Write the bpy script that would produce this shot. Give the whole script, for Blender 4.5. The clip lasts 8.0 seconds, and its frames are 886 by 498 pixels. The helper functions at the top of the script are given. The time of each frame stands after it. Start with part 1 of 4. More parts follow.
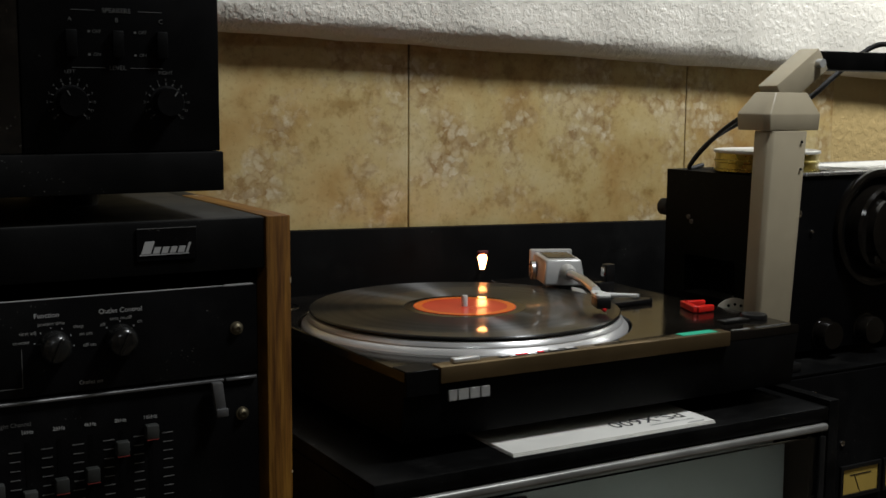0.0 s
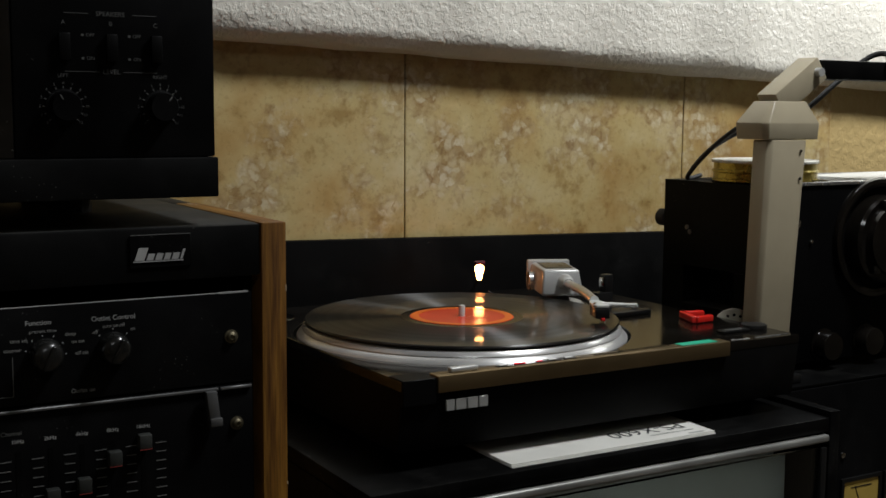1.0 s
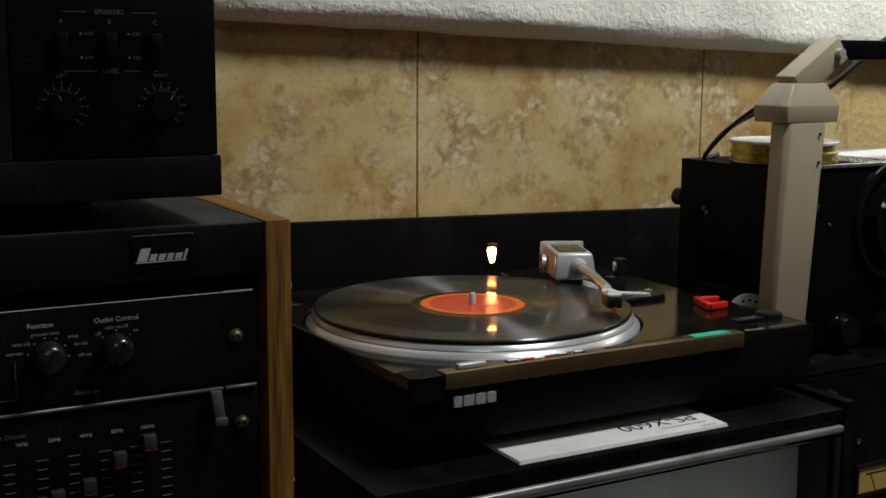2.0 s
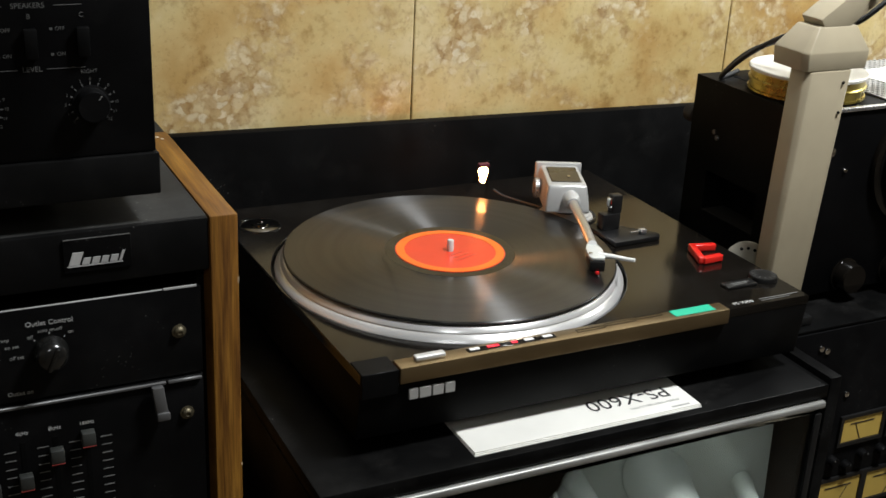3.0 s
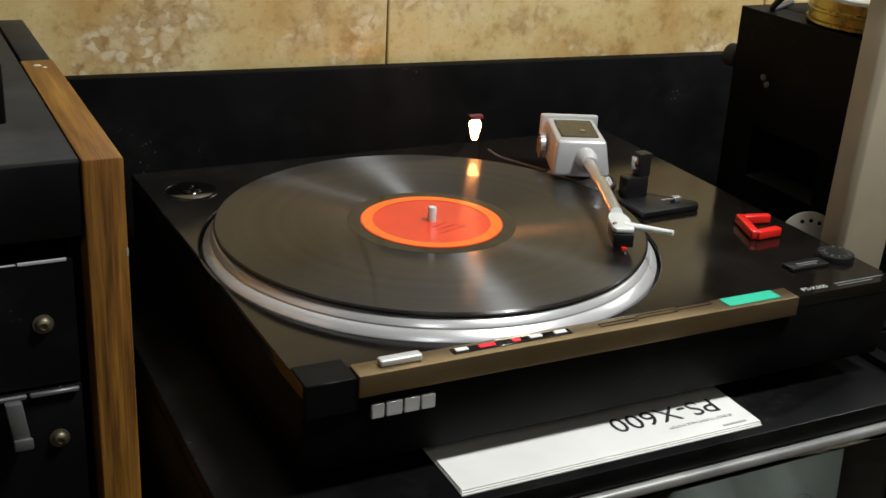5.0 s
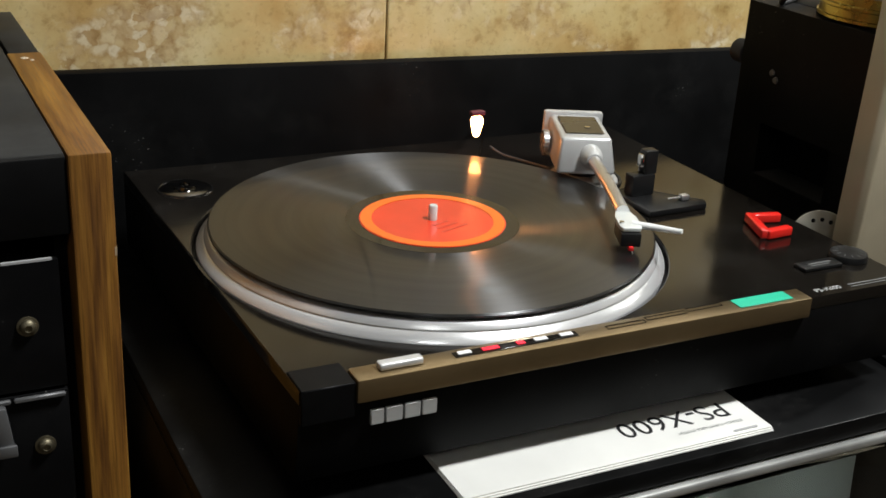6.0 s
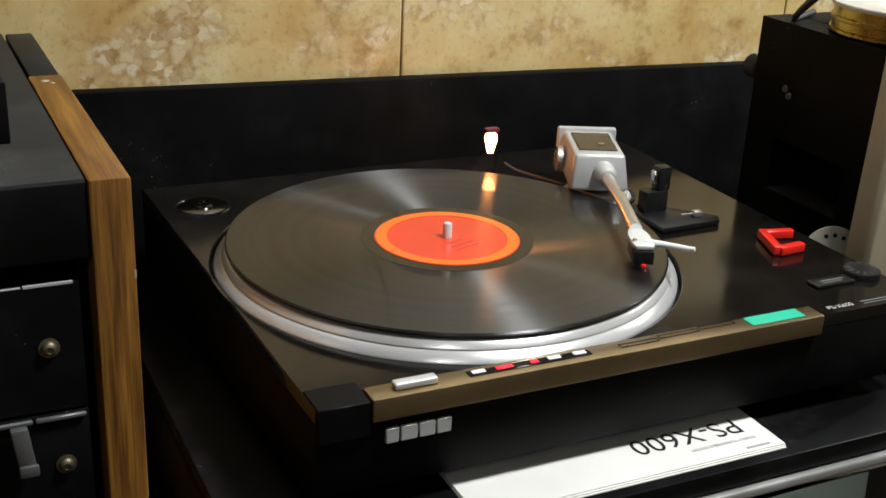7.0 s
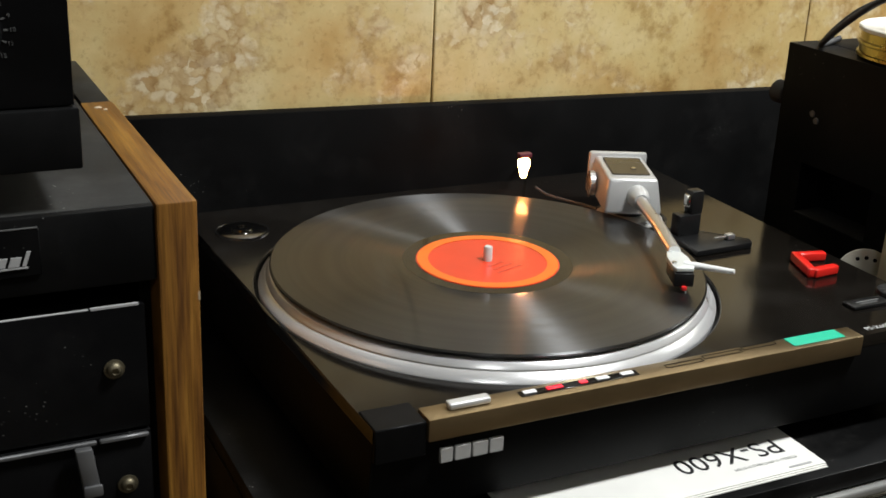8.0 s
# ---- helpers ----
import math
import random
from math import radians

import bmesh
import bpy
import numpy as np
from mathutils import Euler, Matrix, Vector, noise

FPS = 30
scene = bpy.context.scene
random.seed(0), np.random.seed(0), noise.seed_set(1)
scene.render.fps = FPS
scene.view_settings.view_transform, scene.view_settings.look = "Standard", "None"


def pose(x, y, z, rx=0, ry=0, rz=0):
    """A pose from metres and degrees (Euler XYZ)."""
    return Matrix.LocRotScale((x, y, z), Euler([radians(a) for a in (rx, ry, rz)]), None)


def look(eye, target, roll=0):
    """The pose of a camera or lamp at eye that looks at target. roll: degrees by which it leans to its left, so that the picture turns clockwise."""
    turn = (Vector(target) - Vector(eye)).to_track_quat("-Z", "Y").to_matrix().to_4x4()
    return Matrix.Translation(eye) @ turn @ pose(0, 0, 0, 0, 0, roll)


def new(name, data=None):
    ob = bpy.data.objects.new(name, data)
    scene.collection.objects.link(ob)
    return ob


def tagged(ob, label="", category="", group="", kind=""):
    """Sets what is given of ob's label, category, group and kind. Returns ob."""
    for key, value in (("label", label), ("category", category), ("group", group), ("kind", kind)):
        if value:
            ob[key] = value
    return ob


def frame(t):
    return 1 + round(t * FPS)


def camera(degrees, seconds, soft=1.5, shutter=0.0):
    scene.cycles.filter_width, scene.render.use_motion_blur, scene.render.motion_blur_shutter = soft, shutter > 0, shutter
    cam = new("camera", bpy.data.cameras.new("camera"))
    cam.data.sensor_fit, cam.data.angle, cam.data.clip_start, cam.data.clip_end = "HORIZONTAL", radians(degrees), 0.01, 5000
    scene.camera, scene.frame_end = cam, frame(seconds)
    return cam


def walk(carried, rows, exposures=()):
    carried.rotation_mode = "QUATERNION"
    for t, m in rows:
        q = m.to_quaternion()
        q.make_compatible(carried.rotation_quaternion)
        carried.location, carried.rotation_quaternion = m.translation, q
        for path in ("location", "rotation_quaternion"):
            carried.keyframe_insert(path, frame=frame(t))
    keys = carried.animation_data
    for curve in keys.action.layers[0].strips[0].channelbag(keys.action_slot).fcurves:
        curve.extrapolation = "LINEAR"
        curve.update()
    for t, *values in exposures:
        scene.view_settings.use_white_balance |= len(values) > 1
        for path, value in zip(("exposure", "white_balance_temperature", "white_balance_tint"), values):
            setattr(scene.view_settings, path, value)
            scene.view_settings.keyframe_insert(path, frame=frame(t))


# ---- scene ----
cam = camera(41.0, 8.0, soft=1.6, shutter=0.3)
PATH = [
    (0, (-0.5822, -0.9751, 1.1028), (0.4023, 0.7467, 0.8454), 0.38),
    (0.5, (-0.5780, -0.9680, 1.0987), (0.4115, 0.7522, 0.8497), 0.43),
    (1, (-0.5791, -0.9656, 1.0942), (0.4146, 0.7549, 0.8652), 0.42),
    (1.2, (-0.5791, -0.9656, 1.0942), (0.4116, 0.7564, 0.8690), 0.42),
    (2.3, (-0.5403, -0.9379, 1.1870), (0.3986, 0.7687, 0.7331), 1.18),
    (2.5, (-0.5209, -0.8984, 1.2427), (0.4062, 0.7619, 0.6230), 2.55),
    (3, (-0.4551, -0.8871, 1.3037), (0.3806, 0.7683, 0.5544), 2.91),
    (3.5, (-0.4644, -0.8767, 1.3053), (0.3766, 0.7655, 0.5334), 3.27),
    (4, (-0.4287, -0.8729, 1.2851), (0.3814, 0.7914, 0.5275), 2.65),
    (4.5, (-0.3744, -0.7595, 1.2294), (0.4439, 0.9000, 0.4701), 3.04),
    (4.7, (-0.3594, -0.7253, 1.2121), (0.4699, 0.9293, 0.4541), 3.09),
    (5.8, (-0.3368, -0.6741, 1.1861), (0.5166, 0.9692, 0.4301), 3.17),
    (6, (-0.3368, -0.6741, 1.1861), (0.5088, 0.9732, 0.4301), 3.17),
    (6.5, (-0.3327, -0.6787, 1.1949), (0.4866, 0.9777, 0.4299), 2.82),
    (7, (-0.3382, -0.6781, 1.1967), (0.4842, 0.9842, 0.4481), 2.74),
    (7.5, (-0.3468, -0.6796, 1.1982), (0.4711, 0.9903, 0.4617), 2.71),
    (8, (-0.3714, -0.6748, 1.1968), (0.4635, 1.0000, 0.4912), 2.63),
]
EXPOSURES = [(0.0, -0.54), (1.2, -0.54), (2.3, -0.52), (2.6, -0.1), (3.0, 0.47), (3.5, 0.74), (4.0, 0.56), (4.5, 0.32), (6.0, 0.46), (8.0, 0.52)]
walk(cam, [(t, look(eye, target, roll)) for t, eye, target, roll in PATH], EXPOSURES)

# ---- light ----
world = bpy.data.worlds.new("room_dark")
world.use_nodes = True
world.node_tree.nodes["Background"].inputs[0].default_value = (0.9, 0.8, 0.65, 1)
world.node_tree.nodes["Background"].inputs[1].default_value = 0.006
scene.world = world


def area_lamp(name, eye, target, size, watts, color):
    d = bpy.data.lights.new(name, "AREA")
    d.shape, d.size, d.energy, d.color = "DISK", size, watts, color
    ob = new(name, d)
    ob.matrix_world = look(eye, target)
    return ob


area_lamp("ceiling_lamp_light", (0.45, -0.58, 2.25), (0.35, -0.1, 0.9), 0.30, 25, (0.97, 1.0, 1.02))
# added weak fill from the rear for fronts and stand interior; no known lamp
area_lamp("rear_fill_light", (-0.9, -2.0, 2.3), (-0.2, -0.6, 0.6), 0.35, 3.0, (0.97, 1.0, 1.02))
bulb_light = bpy.data.lights.new("desk_lamp_light", "POINT")
bulb_light.energy, bulb_light.color, bulb_light.shadow_soft_size = 12.0, (0.97, 1.0, 1.0), 0.05
new("desk_lamp_light", bulb_light).location = (1.02, -0.02, 1.46)


# ---- materials ----
def material(name, color, rough=0.5, metal=0.0, spec=0.5):
    m = bpy.data.materials.new(name)
    m.use_nodes = True
    b = m.node_tree.nodes["Principled BSDF"]
    b.inputs["Base Color"].default_value = (*color, 1)
    b.inputs["Roughness"].default_value = rough
    b.inputs["Metallic"].default_value = metal
    b.inputs["Specular IOR Level"].default_value = spec
    return m


def link(m, a, ao, b, bi):
    m.node_tree.links.new(a.outputs[ao], b.inputs[bi])


def noise_node(m, scale, detail=4.0, rough=0.55, stretch=(1, 1, 1)):
    n = m.node_tree.nodes
    tc, mp, nz = n.new("ShaderNodeTexCoord"), n.new("ShaderNodeMapping"), n.new("ShaderNodeTexNoise")
    mp.inputs["Scale"].default_value = stretch
    nz.inputs["Scale"].default_value, nz.inputs["Detail"].default_value, nz.inputs["Roughness"].default_value = scale, detail, rough
    link(m, tc, "Object", mp, "Vector")
    link(m, mp, "Vector", nz, "Vector")
    return nz


def ramp(m, src, out, stops):
    r = m.node_tree.nodes.new("ShaderNodeValToRGB")
    e = r.color_ramp.elements
    while len(e) < len(stops):
        e.new(0.5)
    for k, (p, c) in zip(e, stops):
        k.position, k.color = p, (*c, 1) if len(c) == 3 else c
    link(m, src, out, r, "Fac")
    return r


def mix(m, fac, a, b, mode="MIX"):
    """fac: a (node, socket) or a number; a, b: nodes with a Color output."""
    x = m.node_tree.nodes.new("ShaderNodeMix")
    x.data_type, x.blend_type = "RGBA", mode
    if isinstance(fac, tuple):
        link(m, fac[0], fac[1], x, 0)
    else:
        x.inputs[0].default_value = fac
    link(m, a, 2 if a.bl_idname == "ShaderNodeMix" else 0, x, 6)
    link(m, b, 2 if b.bl_idname == "ShaderNodeMix" else 0, x, 7)
    return x


def finish(m, color=None, rough=None, bump=None, strength=0.2, distance=0.001):
    b = m.node_tree.nodes["Principled BSDF"]
    if color:
        link(m, color, 2 if color.bl_idname == "ShaderNodeMix" else 0, b, "Base Color")
    if rough:
        link(m, rough, 0, b, "Roughness")
    if bump:
        k = m.node_tree.nodes.new("ShaderNodeBump")
        k.inputs["Strength"].default_value, k.inputs["Distance"].default_value = strength, distance
        link(m, bump, 0, k, "Height")
        link(m, k, "Normal", b, "Normal")
    return m


def worn(name, color, rough, spread=0.12, metal=0.0, scale=60, tint=0.25, bump=0.05, spec=0.5, dust=0.0):
    """A paint or plastic with smudged gloss, faint grain and slight colour drift."""
    m = material(name, color, rough, metal, spec)
    big, fine = noise_node(m, scale * 0.25, 5), noise_node(m, scale * 6, 3)
    lo, hi = [max(0.0, c * (1 - tint)) for c in color], [min(1.0, c * (1 + tint)) for c in color]
    col = ramp(m, big, 0, [(0.3, lo), (0.7, hi)])
    rg = ramp(m, big, 0, [(0.3, (max(0.02, rough - spread),) * 3), (0.75, (min(1, rough + spread),) * 3)])
    if dust:
        v, haze = m.node_tree.nodes.new("ShaderNodeTexVoronoi"), noise_node(m, 14, 6, 0.7)
        tc = m.node_tree.nodes.new("ShaderNodeTexCoord")
        link(m, tc, "Object", v, "Vector")
        v.inputs["Scale"].default_value = 260
        speck = ramp(m, v, "Distance", [(0.0, (0.30, 0.29, 0.27)), (0.14, (0.0, 0.0, 0.0))])
        film = ramp(m, haze, 0, [(0.5, (0, 0, 0)), (0.85, (dust, dust * 0.97, dust * 0.9))])
        pick = ramp(m, haze, 0, [(0.58, (0, 0, 0)), (0.66, (1, 1, 1))])
        col = mix(m, 1.0, col, mix(m, 1.0, speck, pick, "MULTIPLY"), "ADD")
        col = mix(m, 1.0, col, film, "ADD")
    return finish(m, col, rg, fine, bump, 0.0005)


def tile_material():
    m = material("travertine_tile", (0.5, 0.38, 0.22), 0.38)
    n = m.node_tree.nodes
    big, hue, mid = noise_node(m, 4.5, 5, 0.55), noise_node(m, 9, 4, 0.6), noise_node(m, 30, 7, 0.65)
    grain, gate, wob = noise_node(m, 160, 5, 0.7), noise_node(m, 8.5, 7, 0.72), noise_node(m, 55, 4, 0.6)
    tone = ramp(m, big, 0, [(0.30, (0.36, 0.215, 0.065)), (0.45, (0.50, 0.36, 0.145)), (0.58, (0.57, 0.445, 0.215)), (0.72, (0.62, 0.53, 0.31))])
    drift = ramp(m, hue, 0, [(0.32, (0.38, 0.225, 0.070)), (0.44, (0.48, 0.345, 0.145)), (0.55, (0.50, 0.405, 0.185)), (0.68, (0.60, 0.52, 0.31))])
    a = mix(m, 0.5, tone, drift)
    a = mix(m, 0.75, a, ramp(m, mid, 0, [(0.34, (0.55, 0.44, 0.30)), (0.46, (0.94, 0.91, 0.86)), (0.62, (1.0, 1.0, 1.0)), (0.74, (1.2, 1.22, 1.26))]), "MULTIPLY")
    # beds of small pale stone chips, each of its own tone, with brown between them
    tc, ad = n.new("ShaderNodeTexCoord"), n.new("ShaderNodeMix")
    ad.data_type = "VECTOR"
    ad.inputs[0].default_value = 0.022
    link(m, tc, "Object", ad, 4)
    link(m, wob, "Color", ad, 5)
    for scale, lo in ((46, 0.515), (105, 0.495)):
        v, sep = n.new("ShaderNodeTexVoronoi"), n.new("ShaderNodeSeparateColor")
        v.inputs["Scale"].default_value = scale
        link(m, ad, 1, v, "Vector")
        link(m, v, "Color", sep, 0)
        chip = ramp(m, sep, 0, [(0.0, (0.30, 0.18, 0.07)), (0.35, (0.47, 0.35, 0.175)), (0.65, (0.59, 0.50, 0.32)), (1.0, (0.70, 0.64, 0.48))])
        seam = ramp(m, v, "Distance", [(0.40, (1, 1, 1)), (0.70, (0.62, 0.50, 0.36))])
        bed = mix(m, 1.0, chip, seam, "MULTIPLY")
        where = ramp(m, gate, 0, [(lo, (0, 0, 0)), (lo + 0.10, (0.62, 0.62, 0.62))])
        a = mix(m, (where, 0), a, bed)
    c = mix(m, 0.45, a, ramp(m, grain, 0, [(0.36, (0.62, 0.55, 0.46)), (0.46, (1, 1, 1)), (0.60, (1, 1, 1)), (0.70, (1.2, 1.2, 1.2))]), "MULTIPLY")
    return finish(m, c, ramp(m, mid, 0, [(0.3, (0.3,) * 3), (0.7, (0.5,) * 3)]), grain, 0.10, 0.0010)


def stucco_material(name, color, scale=55):
    m = material(name, color, 0.32)
    blob, fine, big = noise_node(m, scale, 3, 0.5), noise_node(m, scale * 4, 3), noise_node(m, 3, 3)
    h = mix(m, 0.25, ramp(m, blob, 0, [(0.42, (0, 0, 0)), (0.6, (1, 1, 1))]), fine)
    col = ramp(m, big, 0, [(0.3, [c * 0.9 for c in color]), (0.7, color)])
    finish(m, col)
    k = m.node_tree.nodes.new("ShaderNodeBump")
    k.inputs["Strength"].default_value, k.inputs["Distance"].default_value = 0.42, 0.0022
    link(m, h, 2, k, "Height")
    link(m, k, "Normal", m.node_tree.nodes["Principled BSDF"], "Normal")
    return m


def wood_material():
    m = material("walnut_veneer", (0.2, 0.1, 0.04), 0.38, 0.0, 0.3)
    g = noise_node(m, 26, 6, 0.6, (7, 0.35, 0.35))
    f = noise_node(m, 120, 4, 0.6, (9, 0.25, 0.25))
    a = ramp(m, g, 0, [(0.30, (0.072, 0.027, 0.005)), (0.46, (0.162, 0.069, 0.010)), (0.68, (0.260, 0.124, 0.019))])
    b = ramp(m, f, 0, [(0.34, (0.30, 0.24, 0.18)), (0.56, (1, 1, 1))])
    return finish(m, mix(m, 0.6, a, b, "MULTIPLY"), ramp(m, f, 0, [(0.3, (0.42,) * 3), (0.7, (0.56,) * 3)]), f, 0.08, 0.0006)


def vinyl_material():
    m = material("vinyl_grooves", (0.006, 0.006, 0.006), 0.28)
    n = m.node_tree.nodes
    b = n["Principled BSDF"]
    tan = n.new("ShaderNodeTangent")
    tan.direction_type, tan.axis = "RADIAL", "Z"
    link(m, tan, 0, b, "Tangent")
    b.inputs["Anisotropic"].default_value = 1.0
    b.inputs["Anisotropic Rotation"].default_value = 0.25
    b.inputs["Specular IOR Level"].default_value = 0.65
    b.inputs["Coat Weight"].default_value, b.inputs["Coat Roughness"].default_value = 0.35, 0.07
    # bands of tracks: wider, calmer grooves between songs
    tc, ln, ml, nz = n.new("ShaderNodeTexCoord"), n.new("ShaderNodeVectorMath"), n.new("ShaderNodeMath"), n.new("ShaderNodeTexNoise")
    ln.operation, ml.operation = "LENGTH", "MULTIPLY"
    ml.inputs[1].default_value = 1.0
    link(m, tc, "Object", ln, 0)
    link(m, ln, "Value", ml, 0)
    nz.noise_dimensions = "1D"
    nz.inputs["Scale"].default_value, nz.inputs["Detail"].default_value = 130, 5
    link(m, ml, 0, nz, "W")
    r = ramp(m, nz, 0, [(0.32, (0.345,) * 3), (0.68, (0.395,) * 3)])
    link(m, r, 0, b, "Roughness")
    # slight warp and handling marks
    warp, bp = noise_node(m, 22, 4, 0.6), n.new("ShaderNodeBump")
    bp.inputs["Strength"].default_value, bp.inputs["Distance"].default_value = 0.06, 0.0008
    link(m, warp, 0, bp, "Height")
    link(m, bp, "Normal", b, "Normal")
    return m


def radial_metal(name, color, rough):
    m = material(name, color, rough, 0.6)
    tan = m.node_tree.nodes.new("ShaderNodeTangent")
    tan.direction_type, tan.axis = "RADIAL", "Z"
    b = m.node_tree.nodes["Principled BSDF"]
    link(m, tan, 0, b, "Tangent")
    b.inputs["Anisotropic"].default_value = 0.6
    b.inputs["Anisotropic Rotation"].default_value = 0.25
    return m


def glow(name, color, strength):
    m = material(name, color, 0.4)
    b = m.node_tree.nodes["Principled BSDF"]
    b.inputs["Emission Color"].default_value = (*color, 1)
    b.inputs["Emission Strength"].default_value = strength
    return m


def glass_material(name, color, rough=0.0):
    m = material(name, color, rough)
    m.node_tree.nodes["Principled BSDF"].inputs["Transmission Weight"].default_value = 1.0
    return m


TILE = tile_material()
GROUT = worn("grout", (0.27, 0.19, 0.10), 0.9)
STUCCO = stucco_material("white_stucco", (0.82, 0.78, 0.69), 130)
TAN_STUCCO = stucco_material("tan_stucco", (0.52, 0.38, 0.17), 80)
# walls and ceiling out of view, coloured dark to hold down bounced fill
PLAIN_WALL = stucco_material("low_bounce_wall", (0.18, 0.145, 0.10))
CARPET = worn("floor_carpet", (0.13, 0.105, 0.075), 0.95)
WOOD = wood_material()
VINYL = vinyl_material()
BLACK_SATIN = worn("black_satin_paint", (0.0032, 0.0032, 0.0032), 0.5, 0.1, spec=0.08, dust=0.006)
BLACK_BOARD = worn("black_laminate", (0.003, 0.003, 0.003), 0.38, 0.1, spec=0.06, dust=0.012)
BLACK_METAL = worn("black_brushed_metal", (0.0028, 0.0028, 0.003), 0.46, 0.1, spec=0.09, dust=0.005)
BLACK_DUSTY = worn("dusty_black_vinyl", (0.014, 0.014, 0.013), 0.6, 0.12, tint=0.5, spec=0.2, dust=0.03)
BLACK_GLOSS = worn("glossy_black_deck", (0.006, 0.005, 0.004), 0.14, 0.05, bump=0.02, dust=0.010)
BLACK_RUBBER = worn("black_rubber", (0.012, 0.012, 0.012), 0.7)
BLACK_PLASTIC = worn("black_plastic", (0.008, 0.008, 0.008), 0.36, 0.08, spec=0.35)
BACK_BLACK = worn("matt_black_board", (0.003, 0.003, 0.003), 0.62, 0.1, spec=0.05, dust=0.006)
GOLD = worn("bronze_aluminium", (0.23, 0.165, 0.085), 0.36, 0.06, 0.85, 80, 0.1)
SILVER = worn("silver_aluminium", (0.62, 0.62, 0.62), 0.3, 0.06, 0.9, 80, 0.08)
SILVER_PAINT = worn("silver_paint", (0.50, 0.50, 0.485), 0.36, 0.06, 0.4, 80, 0.08)
SILVER_FACE = worn("pale_satin_silver", (0.64, 0.66, 0.63), 0.42, 0.06, 0.3, 80, 0.08)
RAIL = worn("dull_aluminium_rail", (0.34, 0.34, 0.32), 0.45, 0.08, 0.5)
PALE_DISC = worn("pale_satin_metal", (0.40, 0.38, 0.31), 0.45, 0.08, 0.2)
SCUFF = worn("bare_chipped_wood", (0.42, 0.33, 0.22), 0.7)
DARK_CHROME = material("dark_chrome", (0.16, 0.155, 0.145), 0.14, 1.0)
CHROME = material("chrome", (0.75, 0.74, 0.72), 0.12, 1.0)
PLATTER = radial_metal("turned_aluminium", (0.78, 0.78, 0.77), 0.28)
ORANGE = worn("orange_label_paper", (0.60, 0.045, 0.018), 0.22, 0.05, tint=0.12)
ORANGE_RING = worn("bright_orange_print", (0.75, 0.14, 0.015), 0.22, 0.05, tint=0.12)
LABEL_INK = worn("label_ink", (0.42, 0.034, 0.014), 0.5)
RED = worn("red_plastic", (0.62, 0.018, 0.012), 0.26, 0.05, tint=0.1)
GREEN = worn("teal_sticker", (0.012, 0.40, 0.24), 0.45, 0.05, tint=0.08)
WHITE_PLASTIC = worn("white_plastic", (0.72, 0.72, 0.70), 0.4, 0.05, tint=0.05)
PAPER = worn("white_booklet_paper", (0.72, 0.71, 0.66), 0.5, 0.08, tint=0.06)
INK = material("black_ink", (0.015, 0.015, 0.015), 0.5)
GREY_INK = material("grey_ink", (0.35, 0.35, 0.34), 0.6)
FAINT_PRINT = worn("faded_grey_print", (0.075, 0.075, 0.072), 0.6, 0.05)
PRINT = worn("white_print", (0.42, 0.42, 0.41), 0.6, 0.05)
SMALL_PRINT = worn("small_white_print", (0.24, 0.24, 0.23), 0.6, 0.05)
DIM_PRINT = worn("grey_print", (0.12, 0.12, 0.115), 0.6, 0.05)
BEIGE = worn("beige_enamel", (0.36, 0.31, 0.215), 0.42, 0.07, tint=0.08)
BRASS = worn("dulled_brass_screw", (0.15, 0.13, 0.085), 0.5, 0.1, 0.9)
TIN = worn("gold_tin", (0.48, 0.38, 0.10), 0.3, 0.08, 0.9, 120, 0.2)
TIN_LID = worn("pale_tin_lid", (0.62, 0.60, 0.54), 0.4, 0.08, 0.2)
METER = worn("amber_meter_card", (0.52, 0.36, 0.08), 0.5, 0.05, tint=0.12)
GLASS = glass_material("greenish_glass", (0.84, 0.90, 0.86))
LED = glow("red_led", (0.8, 0.01, 0.03), 0.45)
BULB = glow("bulb_glow", (1.0, 0.34, 0.10), 45.0)
# black socket cap; the bulb's red light on it is painted into the colour
BULB_CAP = worn("bulb_lit_red_cap", (0.10, 0.018, 0.028), 0.45)
SLIDER = worn("dusty_grey_slider", (0.030, 0.032, 0.029), 0.55, 0.1, tint=0.4)
KNOB = worn("worn_black_knob", (0.008, 0.008, 0.0075), 0.22, 0.08, tint=0.4, spec=0.7)
MARK_RED = worn("faded_red_line", (0.22, 0.03, 0.025), 0.5)
TRIM = worn("dull_grey_trim", (0.12, 0.12, 0.12), 0.45, 0.08, 0.5)
CARTRIDGE_RED = worn("red_stylus", (0.6, 0.02, 0.02), 0.3)

# ---- building helpers ----
ORG = {}


def thing(name, at, label, category, group="", kind="", moved=(0, 0, 0)):
    """A thing's Empty; moved sets the whole thing off from the numbers of its parts."""
    ob = new(name)
    ob.location = Vector(at) + Vector(moved)
    ORG[ob.name] = Vector(at)
    return tagged(ob, label, category, group, kind)


def mesh_of(name, bm, mat, at, smooth):
    bmesh.ops.translate(bm, verts=bm.verts, vec=-Vector(at))
    bmesh.ops.recalc_face_normals(bm, faces=bm.faces)
    me = bpy.data.meshes.new(name)
    bm.to_mesh(me)
    bm.free()
    if smooth:
        me.shade_smooth()
        me.set_sharp_from_angle(angle=radians(38))
    me.materials.append(mat)
    return me


def part(name, bm, mat, parent, label="", smooth=True):
    """One mesh under a thing or a part; its vertices are given in the room's metres."""
    at = ORG[parent.name]
    ob = new(name, mesh_of(name, bm, mat, at, smooth))
    ob.parent = parent
    ORG[ob.name] = at
    return tagged(ob, label)


